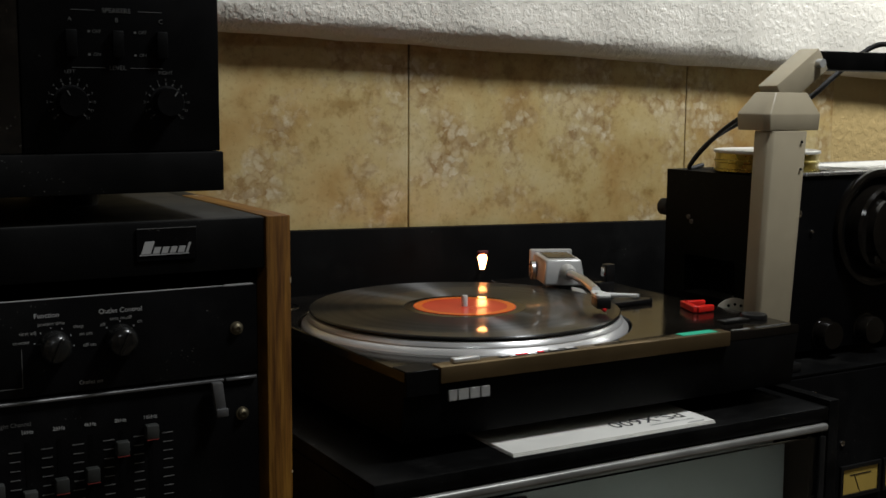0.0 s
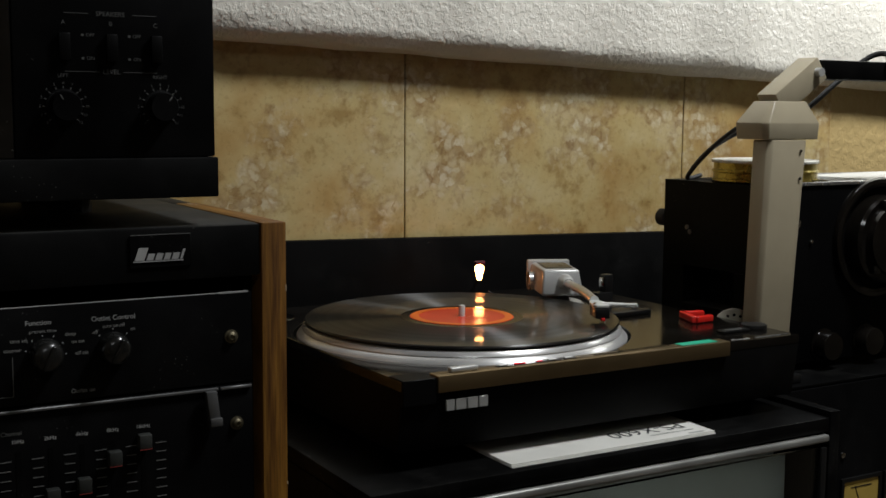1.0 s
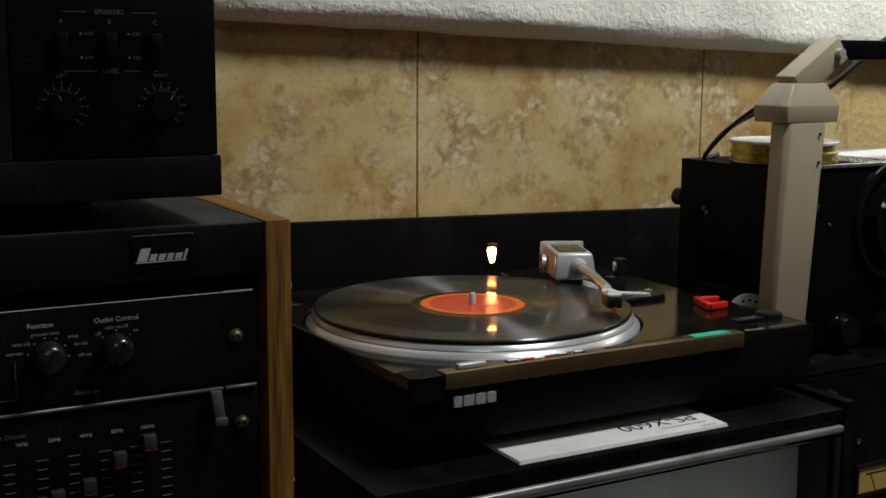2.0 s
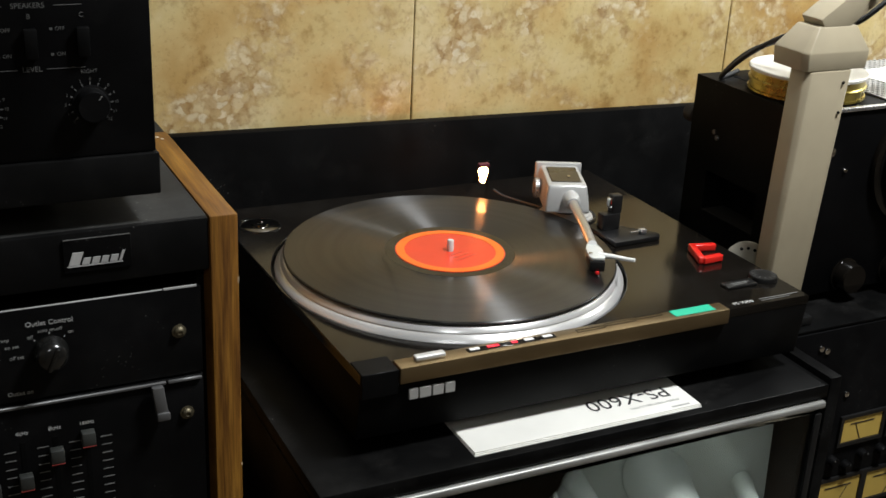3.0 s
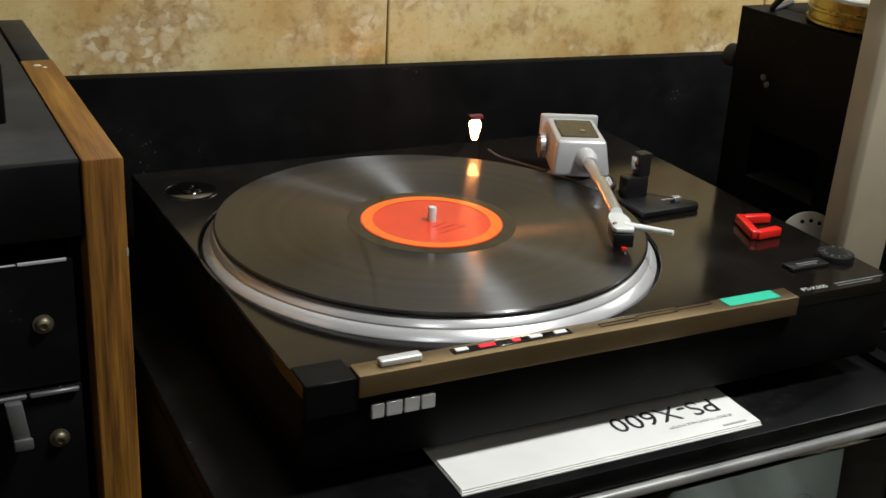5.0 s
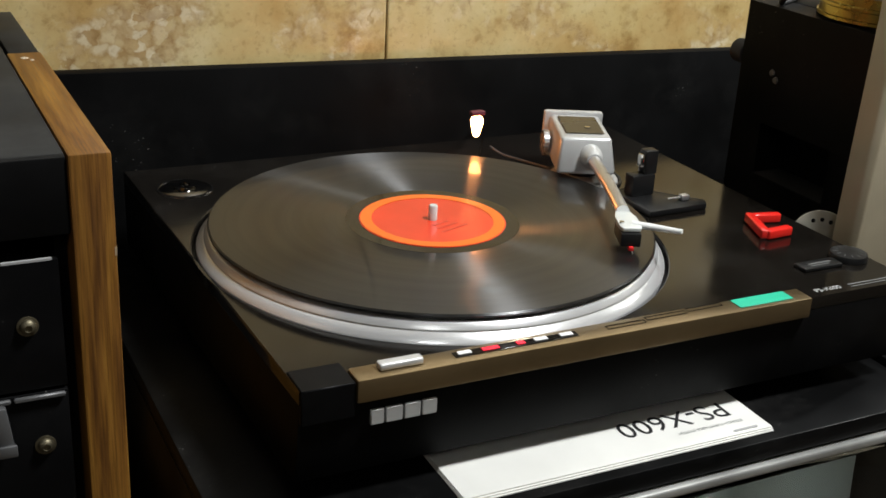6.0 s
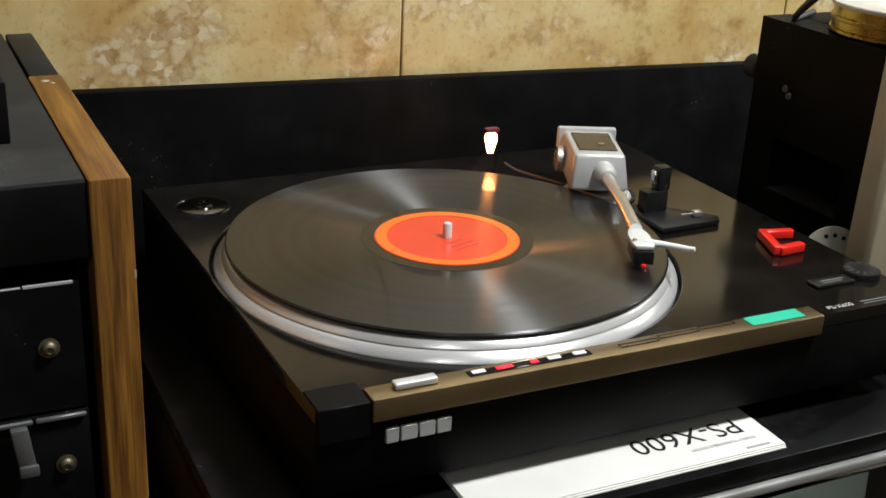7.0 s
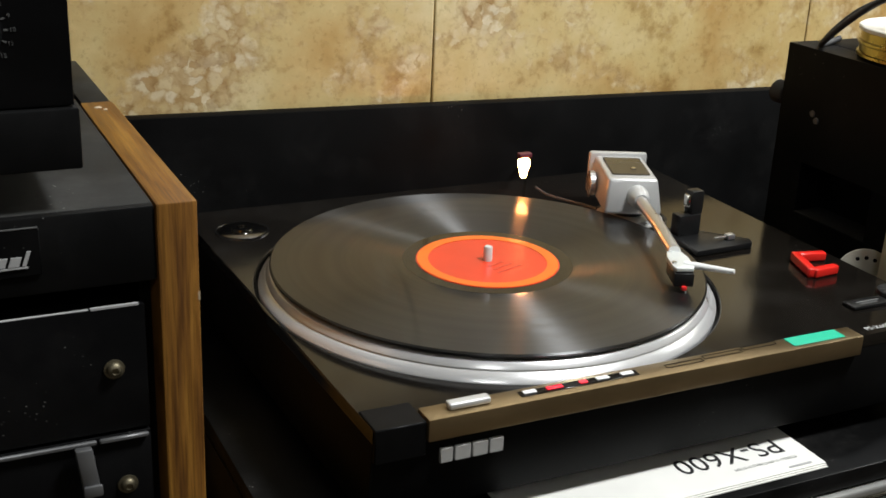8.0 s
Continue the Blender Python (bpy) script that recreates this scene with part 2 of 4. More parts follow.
def structure(name, bm, mat, label, category, at=(0, 0, 0), kind="structure"):
    ob = new(name, mesh_of(name, bm, mat, at, True))
    ob.location = at
    ORG[ob.name] = Vector(at)
    return tagged(ob, label, category, "", kind)


def box(x0, x1, y0, y1, z0, z1, bevel=0.0, seg=2, into=None):
    bm = bmesh.new()
    bmesh.ops.create_cube(bm, size=1)
    bmesh.ops.transform(bm, verts=bm.verts, matrix=Matrix.LocRotScale(((x0 + x1) / 2, (y0 + y1) / 2, (z0 + z1) / 2), None, (x1 - x0, y1 - y0, z1 - z0)))
    if bevel:
        bmesh.ops.bevel(bm, geom=bm.edges[:], offset=bevel, segments=seg, profile=0.5, affect="EDGES")
    return join(into, bm)


def join(a, b):
    if a is None:
        return b
    me = bpy.data.meshes.new("join")
    b.to_mesh(me)
    b.free()
    a.from_mesh(me)
    bpy.data.meshes.remove(me)
    return a


def lathe(profile, centre, n=48, axis="z", into=None):
    """A turned body: (radius, height) pairs along an axis through centre."""
    bm = bmesh.new()
    rings = []
    for r, h in profile:
        if r < 1e-6:
            rings.append([bm.verts.new((0, 0, h))])
        else:
            rings.append([bm.verts.new((r * math.cos(2 * math.pi * k / n), r * math.sin(2 * math.pi * k / n), h)) for k in range(n)])
    for a, b in zip(rings, rings[1:]):
        for k in range(n):
            q = [a[k % len(a)], a[(k + 1) % len(a)], b[(k + 1) % len(b)], b[k % len(b)]]
            q = [v for i, v in enumerate(q) if v not in q[:i]]
            if len(q) > 2:
                bm.faces.new(q)
    for ring in (rings[0], rings[-1]):
        if len(ring) > 2 and profile[0] != profile[-1]:
            bm.faces.new(ring)
    turn = {"z": pose(0, 0, 0), "y": pose(0, 0, 0, 90), "x": pose(0, 0, 0, 0, 90)}[axis] if isinstance(axis, str) else axis
    bmesh.ops.transform(bm, verts=bm.verts, matrix=Matrix.Translation(centre) @ turn)
    return join(into, bm)


def prism(outline, z0, z1, bevel=0.0, top=1.0, into=None):
    """An upright body over an outline of (x, y); top scales the upper outline about its middle."""
    bm = bmesh.new()
    mx, my = sum(p[0] for p in outline) / len(outline), sum(p[1] for p in outline) / len(outline)
    low = [bm.verts.new((x, y, z0)) for x, y in outline]
    high = [bm.verts.new((mx + (x - mx) * top, my + (y - my) * top, z1)) for x, y in outline]
    bm.faces.new(low[::-1])
    bm.faces.new(high)
    for k in range(len(low)):
        j = (k + 1) % len(low)
        bm.faces.new((low[k], low[j], high[j], high[k]))
    if bevel:
        bmesh.ops.bevel(bm, geom=bm.edges[:], offset=bevel, segments=2, profile=0.5, affect="EDGES")
    return join(into, bm)


def sweep(points, radius, n=12, into=None):
    """A round tube along points; radius is one number or one for each point."""
    bm = bmesh.new()
    pts = [Vector(p) for p in points]
    radii = radius if isinstance(radius, (list, tuple)) else [radius] * len(pts)
    rings = []
    for k, p in enumerate(pts):
        d = (pts[min(k + 1, len(pts) - 1)] - pts[max(k - 1, 0)]).normalized()
        q = d.to_track_quat("Z", "Y")
        rings.append([bm.verts.new(p + q @ Vector((radii[k] * math.cos(2 * math.pi * i / n), radii[k] * math.sin(2 * math.pi * i / n), 0))) for i in range(n)])
    for a, b in zip(rings, rings[1:]):
        for i in range(n):
            bm.faces.new((a[i], a[(i + 1) % n], b[(i + 1) % n], b[i]))
    bm.faces.new(rings[0])
    bm.faces.new(rings[-1])
    return join(into, bm)


def curve_points(points, steps=10):
    """A smooth line through points (Catmull-Rom)."""
    p = [Vector(points[0])] + [Vector(q) for q in points] + [Vector(points[-1])]
    out = []
    for k in range(1, len(p) - 2):
        for s in range(steps):
            t = s / steps
            out.append(0.5 * (2 * p[k] + (p[k + 1] - p[k - 1]) * t + (2 * p[k - 1] - 5 * p[k] + 4 * p[k + 1] - p[k + 2]) * t * t + (3 * p[k] - p[k - 1] - 3 * p[k + 1] + p[k + 2]) * t ** 3))
    return out + [p[-2]]


def turned(bm, about, m):
    """Turns a body about a point by a pose."""
    bmesh.ops.transform(bm, verts=bm.verts, matrix=Matrix.Translation(about) @ m @ Matrix.Translation(-Vector(about)))
    return bm


def lettering(text, size, at, turn, thick=0.00012, align="CENTER", into=None):
    c = bpy.data.curves.new("letters", "FONT")
    c.body, c.size, c.extrude, c.align_x, c.align_y = text, size, thick, align, "CENTER"
    c.resolution_u = 3
    ob = new("letters", c)
    bpy.context.view_layer.update()
    me = bpy.data.meshes.new_from_object(ob.evaluated_get(bpy.context.evaluated_depsgraph_get()))
    bm = bmesh.new()
    bm.from_mesh(me)
    bpy.data.objects.remove(ob)
    bpy.data.curves.remove(c)
    bpy.data.meshes.remove(me)
    bmesh.ops.transform(bm, verts=bm.verts, matrix=Matrix.Translation(at) @ turn)
    return join(into, bm)


FRONT, FLAT, UPSIDE = pose(0, 0, 0, 90), pose(0, 0, 0), pose(0, 0, 0, 0, 0, 180)

# ---- the room ----
WALL_Y, TILE_Y, STUCCO_Y, LEDGE_Z, LEDGE_FALL = 0.264, 0.256, 0.212, 1.158, 0.036
structure("floor", box(-1.7, 2.3, -2.7, 0.5, -0.1, 0.0), CARPET, "dark brown carpet floor of the room", "floor")
structure("ceiling", box(-1.7, 2.3, -2.7, 0.5, 2.4, 2.5), PLAIN_WALL, "plain unseen ceiling, coloured dark to cut bounced light", "ceiling")
structure("wall_west", box(-1.8, -1.7, -2.7, 0.5, 0, 2.4), PLAIN_WALL, "plain painted side wall", "wall")
structure("wall_east", box(2.3, 2.4, -2.7, 0.5, 0, 2.4), PLAIN_WALL, "plain painted side wall", "wall")
structure("wall_south", box(-1.7, 2.3, -2.8, -2.7, 0, 2.4), PLAIN_WALL, "plain painted wall behind the viewer", "wall")
tiled = structure("wall_north", box(-1.7, 0.780, WALL_Y, 0.45, 0, LEDGE_Z + 0.06), GROUT, "lower wall clad in brown travertine-look tiles", "wall")
structure("wall_north_corner", box(0.780, 2.3, WALL_Y - 0.004, 0.45, 0, LEDGE_Z + 0.02), TAN_STUCCO, "tan textured plaster beside the tiles", "wall")


def upper_wall():
    """The thick plaster wall above, whose lower edge is rounded and slightly uneven."""
    bm = bmesh.new()
    prof = [(0.45, LEDGE_Z + 0.0201), (WALL_Y - 0.012, LEDGE_Z + 0.006)]
    r = 0.030
    for k in range(9):
        a = math.pi * (1.5 - 0.5 * k / 8 * 1.0)
        prof.append((STUCCO_Y + r + r * math.cos(a), LEDGE_Z + 0.004 + r + r * math.sin(a)))
    prof += [(STUCCO_Y, 1.30), (STUCCO_Y, 1.6), (STUCCO_Y, 2.4), (0.45, 2.4)]
    xs = [-1.7 + 0.02 * k for k in range(201)]
    rows = []
    for x in xs:
        row = []
        for k, (y, z) in enumerate(prof):
            w = 0.0022 * noise.noise((x * 9, k * 0.4, 0)) + 0.0012 * noise.noise((x * 31, k * 0.7, 3)) if 1 <= k <= 11 else 0
            row.append(bm.verts.new((x, y + w, z + w - (LEDGE_FALL * x if z < 1.5 else 0))))
        rows.append(row)
    for a, b in zip(rows, rows[1:]):
        for k in range(len(prof) - 1):
            bm.faces.new((a[k], b[k], b[k + 1], a[k + 1]))
    return bm


structure("wall_north_upper", upper_wall(), STUCCO, "white textured plaster wall with a rounded lower edge", "wall")

# wall tiles, 423 mm wide, hanging down to the black backboard
for x0, x1 in ((-1.194, -0.771), (-0.771, -0.348), (-0.348, 0.0745), (0.0745, 0.497), (0.497, 0.778)):
    part("tile", box(x0 + 0.0009, x1 - 0.0009, TILE_Y, WALL_Y + 0.004, 0.62, LEDGE_Z + 0.055, 0.0011, 1), TILE, tiled)

# ---- stand with glass doors ----
TOP = 0.811
stand = thing("audio_stand", (0.05, 0.03, 0), "black laminate audio stand with a glass door and raised backboard", "cabinet")
part("tabletop", box(-0.199, 0.2845, -0.203, 0.232, TOP - 0.0135, TOP, 0.0015), BLACK_BOARD, stand)
board = box(-0.40, 0.80, 0.236, 0.250, 0.70, 0.9505, 0.001)
for v in board.verts:
    v.co.z -= 0.024 * v.co.x if v.co.z > 0.8 else 0
part("backboard", board, BACK_BLACK, stand, "black raised backboard below the tiles")
for x in (-0.199, 0.2645):
    part("side_panel", box(x, x + 0.02, -0.196, 0.232, 0.0, TOP - 0.014, 0.001), BLACK_BOARD, stand)
part("back_panel", box(-0.178, 0.264, 0.212, 0.224, 0.0, TOP - 0.014), BLACK_BOARD, stand)
part("shelf", box(-0.178, 0.264, -0.185, 0.210, 0.585, 0.60, 0.001), BLACK_BOARD, stand)
part("shelf", box(-0.178, 0.264, -0.185, 0.210, 0.05, 0.07, 0.001), BLACK_BOARD, stand)
part("side_board", box(0.2850, 0.2980, -0.2030, -0.1262, 0.0, 0.8165, 0.0008), BLACK_BOARD, stand)
door = part("glass_door", box(-0.193, 0.2785, -0.2035, -0.1985, 0.10, 0.784, 0.0008), GLASS, stand, "smoked glass door")
door.visible_shadow = False
part("door_rail", box(-0.193, 0.2815, -0.2065, -0.1975, 0.7885, 0.7955, 0.0020, 3), RAIL, door, "brushed silver rail along the door's top")
part("door_edge", box(0.2715, 0.2785, -0.2065, -0.204, 0.10, 0.784, 0.0008), BLACK_PLASTIC, door)

# receiver behind the glass
RY = -0.158
rec = thing("receiver", (0.05, 0, 0.60), "silver receiver with large round knobs behind the glass door", "receiver")
part("body", box(-0.160, 0.250, RY + 0.008, 0.20, 0.612, 0.748, 0.003), BLACK_SATIN, rec)
part("faceplate", box(-0.173, 0.260, RY, RY + 0.0075, 0.608, 0.770, 0.002), SILVER_FACE, rec, "pale silver faceplate")
part("display", box(-0.13, -0.01, RY - 0.0020, RY - 0.0002, 0.690, 0.735, 0.001), BLACK_GLOSS, rec)
for x, z, r in ((0.150, 0.680, 0.027), (0.040, 0.690, 0.010), (0.072, 0.690, 0.010), (0.232, 0.672, 0.010)):
    part("knob", lathe([(0, -0.036), (r * 0.80, -0.036), (r * 0.88, -0.034), (r * 0.93, -0.026), (r, -0.006), (r * 1.08, -0.003), (r * 1.08, 0)], (x, RY - 0.0005, z), 48, pose(0, 0, 0, -90)), SILVER_FACE, rec)
for k in range(8):
    part("button", box(-0.13 + k * 0.022, -0.116 + k * 0.022, RY - 0.0035, RY - 0.0002, 0.645, 0.653, 0.0008), SILVER, rec)
for x in (-0.14, 0.24):
    part("foot", lathe([(0.016, 0.0003), (0.017, 0.006), (0.017, 0.0118)], (x, -0.06, 0.60), 20), BLACK_RUBBER, rec)
    part("foot", lathe([(0.016, 0.0003), (0.017, 0.006), (0.017, 0.0118)], (x, 0.15, 0.60), 20), BLACK_RUBBER, rec)

# ---- turntable ----
DECK = 0.886
DX0, DX1, DY0, DY1, WELL = -0.156, 0.274, -0.170, 0.200, 0.1608
deck = thing("turntable", (0.06, 0.0, TOP), "black direct-drive turntable with bronze control strip, playing a record", "turntable")


def plinth():
    """The plinth: a slab with its front leaning back towards the bottom."""
    bm = box(DX0, DX1, DY0, DY1, 0.8270, DECK - 0.0082, 0.0012, 2)
    for v in bm.verts:
        if v.co.z < 0.86:
            v.co.y += 0.006 if v.co.y < 0 else 0
        v.co.x += flare(v.co)
    return bm


def flare(co):
    """The left flank runs outwards a little towards the back."""
    return -0.010 * (co.y - DY0) / (DY1 - DY0) if co.x < -0.1 else 0


part("plinth", plinth(), BLACK_SATIN, deck)


def deck_plate():
    """The deck: a slab with the platter's round well cut through it."""
    bm = bmesh.new()
    n = 144
    corners = [Vector(c) for c in ((DX1, DY0), (DX1, DY1), (DX0 - 0.010, DY1), (DX0, DY0))]
    angles = sorted([2 * math.pi * k / n for k in range(n)] + [math.atan2(c.y, c.x) % (2 * math.pi) for c in corners])
    rows = []
    for a in angles:
        d = Vector((math.cos(a), math.sin(a)))
        reach = []
        for k in range(4):
            p, e = corners[k], corners[(k + 1) % 4] - corners[k]
            det = d.x * e.y - d.y * e.x
            if abs(det) > 1e-9 and (p.x * e.y - p.y * e.x) / det > 0:
                reach.append((p.x * e.y - p.y * e.x) / det)
        out = d * min(reach)
        inner, lip = d * WELL, d * (WELL + 0.0007)
        edge = out - d * 0.0010
        rows.append([bm.verts.new((q.x, q.y, z)) for q, z in ((inner, DECK - 0.0080), (inner, DECK - 0.0007), (lip, DECK), (edge, DECK), (out, DECK - 0.0010), (out, DECK - 0.0080))])
    for a, b in zip(rows, rows[1:] + rows[:1]):
        for k in range(6):
            m = (k + 1) % 6
            bm.faces.new((a[k], b[k], b[m], a[m]))
    return bm


part("deck_plate", deck_plate(), BLACK_GLOSS, deck, "glossy black deck plate")
part("plinth_base", box(DX0 + 0.02, DX1 - 0.02, DY0 + 0.03, DY1 - 0.015, 0.8185, 0.8268, 0.002), BLACK_PLASTIC, deck)
for x in (-0.105, 0.230):
    for y in (-0.100, 0.150):
        part("foot", lathe([(0.020, 0.0003), (0.023, 0.003), (0.023, 0.0074)], (x, y, TOP), 28), BLACK_RUBBER, deck)
part("front_cap", box(DX0 + 0.0005, -0.1255, DY0 - 0.0022, DY0 + 0.022, 0.866, DECK + 0.0009, 0.0006, 1), BLACK_METAL, deck)


def strip():
    bm = box(-0.125, 0.183, DY0 - 0.0038, DY0 + 0.0120, 0.8745, DECK + 0.0022, 0.0010, 2)
    return bm


strip_ob = part("control_strip", strip(), GOLD, deck, "bronze anodised control strip")
SZ = DECK + 0.0022
part("start_button", box(-0.1105, -0.0850, -0.1688, -0.1622, SZ + 0.0002, SZ + 0.0042, 0.0012, 3), SILVER_PAINT, strip_ob, "silver bar button")
part("indicator_window", box(-0.0655, 0.0135, -0.1684, -0.1624, SZ + 0.0001, SZ + 0.0006, 0.0002, 1), BLACK_GLOSS, strip_ob)
for x0, x1, mat, nm, dy in ((-0.0633, -0.0550, WHITE_PLASTIC, "square_button", 0.0006), (-0.0480, -0.0375, LED, "speed_light", 0.0003), (-0.0262, -0.0210, LED, "speed_light", 0.0003), (-0.0148, -0.0065, WHITE_PLASTIC, "square_button", 0.0006), (0.0020, 0.0103, WHITE_PLASTIC, "square_button", 0.0006)):
    part(nm, box(x0, x1, -0.1671, -0.1637, SZ + 0.0007, SZ + 0.0009 + dy, 0.0002, 1), mat, strip_ob)
for x0, x1, y in ((0.033, 0.062, -0.1672), (0.062, 0.093, -0.1650), (0.093, 0.121, -0.1634)):
    bm = None
    for a, b in (((x0, y), (x1, y + 0.0004)), ((x0, y + 0.0036), (x1, y + 0.0040))):
        bm = box(a[0] + 0.001, b[0] - 0.001, a[1], b[1], SZ + 0.0001, SZ + 0.0004, into=bm)
    bm = box(x0 + 0.001, x0 + 0.0014, y + 0.0005, y + 0.0035, SZ + 0.0001, SZ + 0.0004, into=bm)
    bm = box(x1 - 0.0014, x1 - 0.001, y + 0.0005, y + 0.0035, SZ + 0.0001, SZ + 0.0004, into=bm)
    part("touch_field", bm, BLACK_SATIN, strip_ob)
part("power_sticker", box(0.1285, 0.1700, -0.1705, -0.1592, SZ + 0.0001, SZ + 0.0006, 0.0002, 1), GREEN, strip_ob, "teal green sticker")
# maker's mark as four plain silver blocks
for k, w in enumerate((0.0076, 0.0098, 0.0094, 0.0086)):
    x = (-0.1160, -0.1072, -0.0962, -0.0856)[k]
    bm = box(x, x + w, DY0 - 0.0014, DY0 + 0.001, 0.8585, 0.8675, 0.0004, 1)
    part("maker_mark", bm, SILVER_PAINT, deck)
# printing at the deck's right front
part("model_print", lettering("PS-X600", 0.0062, (0.2060, -0.1625, DECK + 0.0002), FLAT, 0.00008), PRINT, deck)
part("model_print", box(0.224, 0.268, -0.1621, -0.1609, DECK + 0.0001, DECK + 0.0003, into=box(0.224, 0.256, -0.1651, -0.1641, DECK + 0.0001, DECK + 0.0003)), DIM_PRINT, deck)

# speed selector
sel = part("speed_selector", box(0.210, 0.243, -0.1370, -0.1250, DECK + 0.0002, DECK + 0.0028, 0.0008), BLACK_PLASTIC, deck)
part("selector_print", box(0.217, 0.237, -0.1315, -0.1302, DECK + 0.0029, DECK + 0.0031, into=box(0.217, 0.233, -0.1343, -0.1332, DECK + 0.0029, DECK + 0.0031)), DIM_PRINT, sel)
part("pitch_dial", lathe([(0, 0.0050), (0.0095, 0.0050), (0.0125, 0.0044), (0.0130, 0.0030), (0.0130, 0.0002)], (0.2580, -0.1260, DECK), 40), BLACK_PLASTIC, deck)
bm = None
for k in range(12):
    a = 2 * math.pi * k / 12
    bm = turned(box(0.2580 + 0.0075, 0.2580 + 0.0112, -0.1263, -0.1257, DECK + 0.0049, DECK + 0.0052), (0.2580, -0.1260, 0), pose(0, 0, 0, 0, 0, 30 * k)) if bm is None else join(bm, turned(box(0.2580 + 0.0075, 0.2580 + 0.0112, -0.1263, -0.1257, DECK + 0.0049, DECK + 0.0052), (0.2580, -0.1260, 0), pose(0, 0, 0, 0, 0, 30 * k)))
part("dial_print", bm, DIM_PRINT, deck)

# platter
plat = part("platter", lathe([(0.1460, -0.0060), (0.1576, -0.0060), (0.1582, -0.0020), (0.1579, -0.0008), (0.1532, 0.0040), (0.1527, 0.0041), (0.1525, 0.0047), (0.1530, 0.0051), (0.1528, 0.0056), (0.1508, 0.0086), (0.1500, 0.0092), (0.0, 0.0092)], (0, 0, DECK), 160), PLATTER, deck, "turned aluminium platter")
part("platter_well", lathe([(0.0, -0.0081), (WELL - 0.0004, -0.0081), (WELL - 0.0004, -0.0076), (0.0, -0.0076)], (0, 0, DECK), 96), BLACK_RUBBER, deck)
part("mat", lathe([(0.0, 0.0093), (0.1462, 0.0093), (0.1470, 0.0097), (0.1470, 0.0108), (0.0, 0.0108)], (0, 0, DECK), 128), BLACK_RUBBER, plat, "black rubber mat")
part("spindle", lathe([(0.0031, 0.0109), (0.0031, 0.0232), (0.0025, 0.0243), (0.0, 0.0248)], (0, 0, DECK), 24), SILVER_FACE, plat, "steel spindle")

# single adaptor in its well
part("adaptor_rim", lathe([(0.0194, 0.0001), (0.0205, 0.0001), (0.0205, 0.0007), (0.0194, 0.0007), (0.0194, 0.0001)], (-0.1320, 0.1480, DECK), 48), CHROME, deck)
part("adaptor", lathe([(0.0180, 0.0004), (0.0160, 0.0010), (0.0085, 0.0014), (0.0080, 0.0034), (0.0040, 0.0034), (0.0036, 0.0016), (0.0, 0.0016)], (-0.1320, 0.1480, DECK), 48), DARK_CHROME, deck, "dark chrome adaptor for singles")

# arm
AX, AY = 0.164, 0.077
part("arm_disc", lathe([(0.0, 0.0058), (0.0225, 0.0058), (0.0245, 0.0048), (0.0250, 0.0030), (0.0275, 0.0024), (0.0285, 0.0002)], (AX + 0.006, AY, DECK), 64), SILVER_PAINT, deck, "grey arm base disc")
part("arm_disc_rim", lathe([(0.0290, 0.0001), (0.0315, 0.0001), (0.0312, 0.0020), (0.0292, 0.0022), (0.0290, 0.0001)], (AX + 0.006, AY, DECK), 64), BLACK_PLASTIC, deck)
TURN_ARM = pose(0, 0, 0, 0, 0, -23)


def arm_block():
    bm = box(AX - 0.0225, AX + 0.0225, AY - 0.038, AY + 0.034, DECK + 0.0165, DECK + 0.0435, 0.0030, 3)
    for v in bm.verts:
        if v.co.z > DECK + 0.03:
            f = 0.88
            v.co.x = AX + (v.co.x - AX) * f
            v.co.y = AY + 0.004 + (v.co.y - AY) * 0.90
    bm = box(AX - 0.0245, AX + 0.0235, AY + 0.0325, AY + 0.0390, DECK + 0.0145, DECK + 0.0465, 0.0020, 2, into=bm)
    return turned(bm, (AX, AY, DECK), TURN_ARM)


blk = part("arm_housing", arm_block(), SILVER_PAINT, deck, "silver-grey arm housing")
part("housing_neck", lathe([(0.013, 0.0059), (0.012, 0.0164)], (AX + 0.004, AY, DECK), 32), BLACK_PLASTIC, deck)
part("housing_plate", turned(box(AX - 0.0150, AX + 0.0150, AY - 0.020, AY + 0.026, DECK + 0.0436, DECK + 0.0446, 0.0008, 1), (AX, AY, DECK), TURN_ARM), worn("dark_bronze_plate", (0.09, 0.075, 0.05), 0.35, metal=0.6), blk, "dark plate on the housing")
part("housing_screw", turned(lathe([(0.0022, 0.0447), (0.0022, 0.0455), (0.0, 0.0457)], (AX + 0.004, AY - 0.006, DECK), 16), (AX, AY, DECK), TURN_ARM), CHROME, blk)
part("weight_dial", turned(lathe([(0.0, 0.0), (0.0095, 0.0), (0.0105, 0.001), (0.0105, 0.005), (0.0080, 0.0060), (0.0, 0.0060)], (AX - 0.0222, AY + 0.012, DECK + 0.026), 32, pose(0, 0, 0, 0, -90)), (AX, AY, DECK), TURN_ARM), SILVER, blk)
P0, P1, P2 = Vector((0.1530, 0.0420, 0.9165)), Vector((0.1265, -0.022, 0.9185)), Vector((0.1085, -0.066, 0.9165))
part("arm_collar", sweep([P0 + Vector((0.003, 0.008, 0)), P0, P0 + (P1 - P0) * 0.10, P0 + (P1 - P0) * 0.16], [0.0085, 0.0085, 0.0078, 0.0056], 24), SILVER_PAINT, deck)
part("arm_tube", sweep([P0, P1, P2], 0.0044, 20), SILVER, deck, "polished aluminium arm tube")


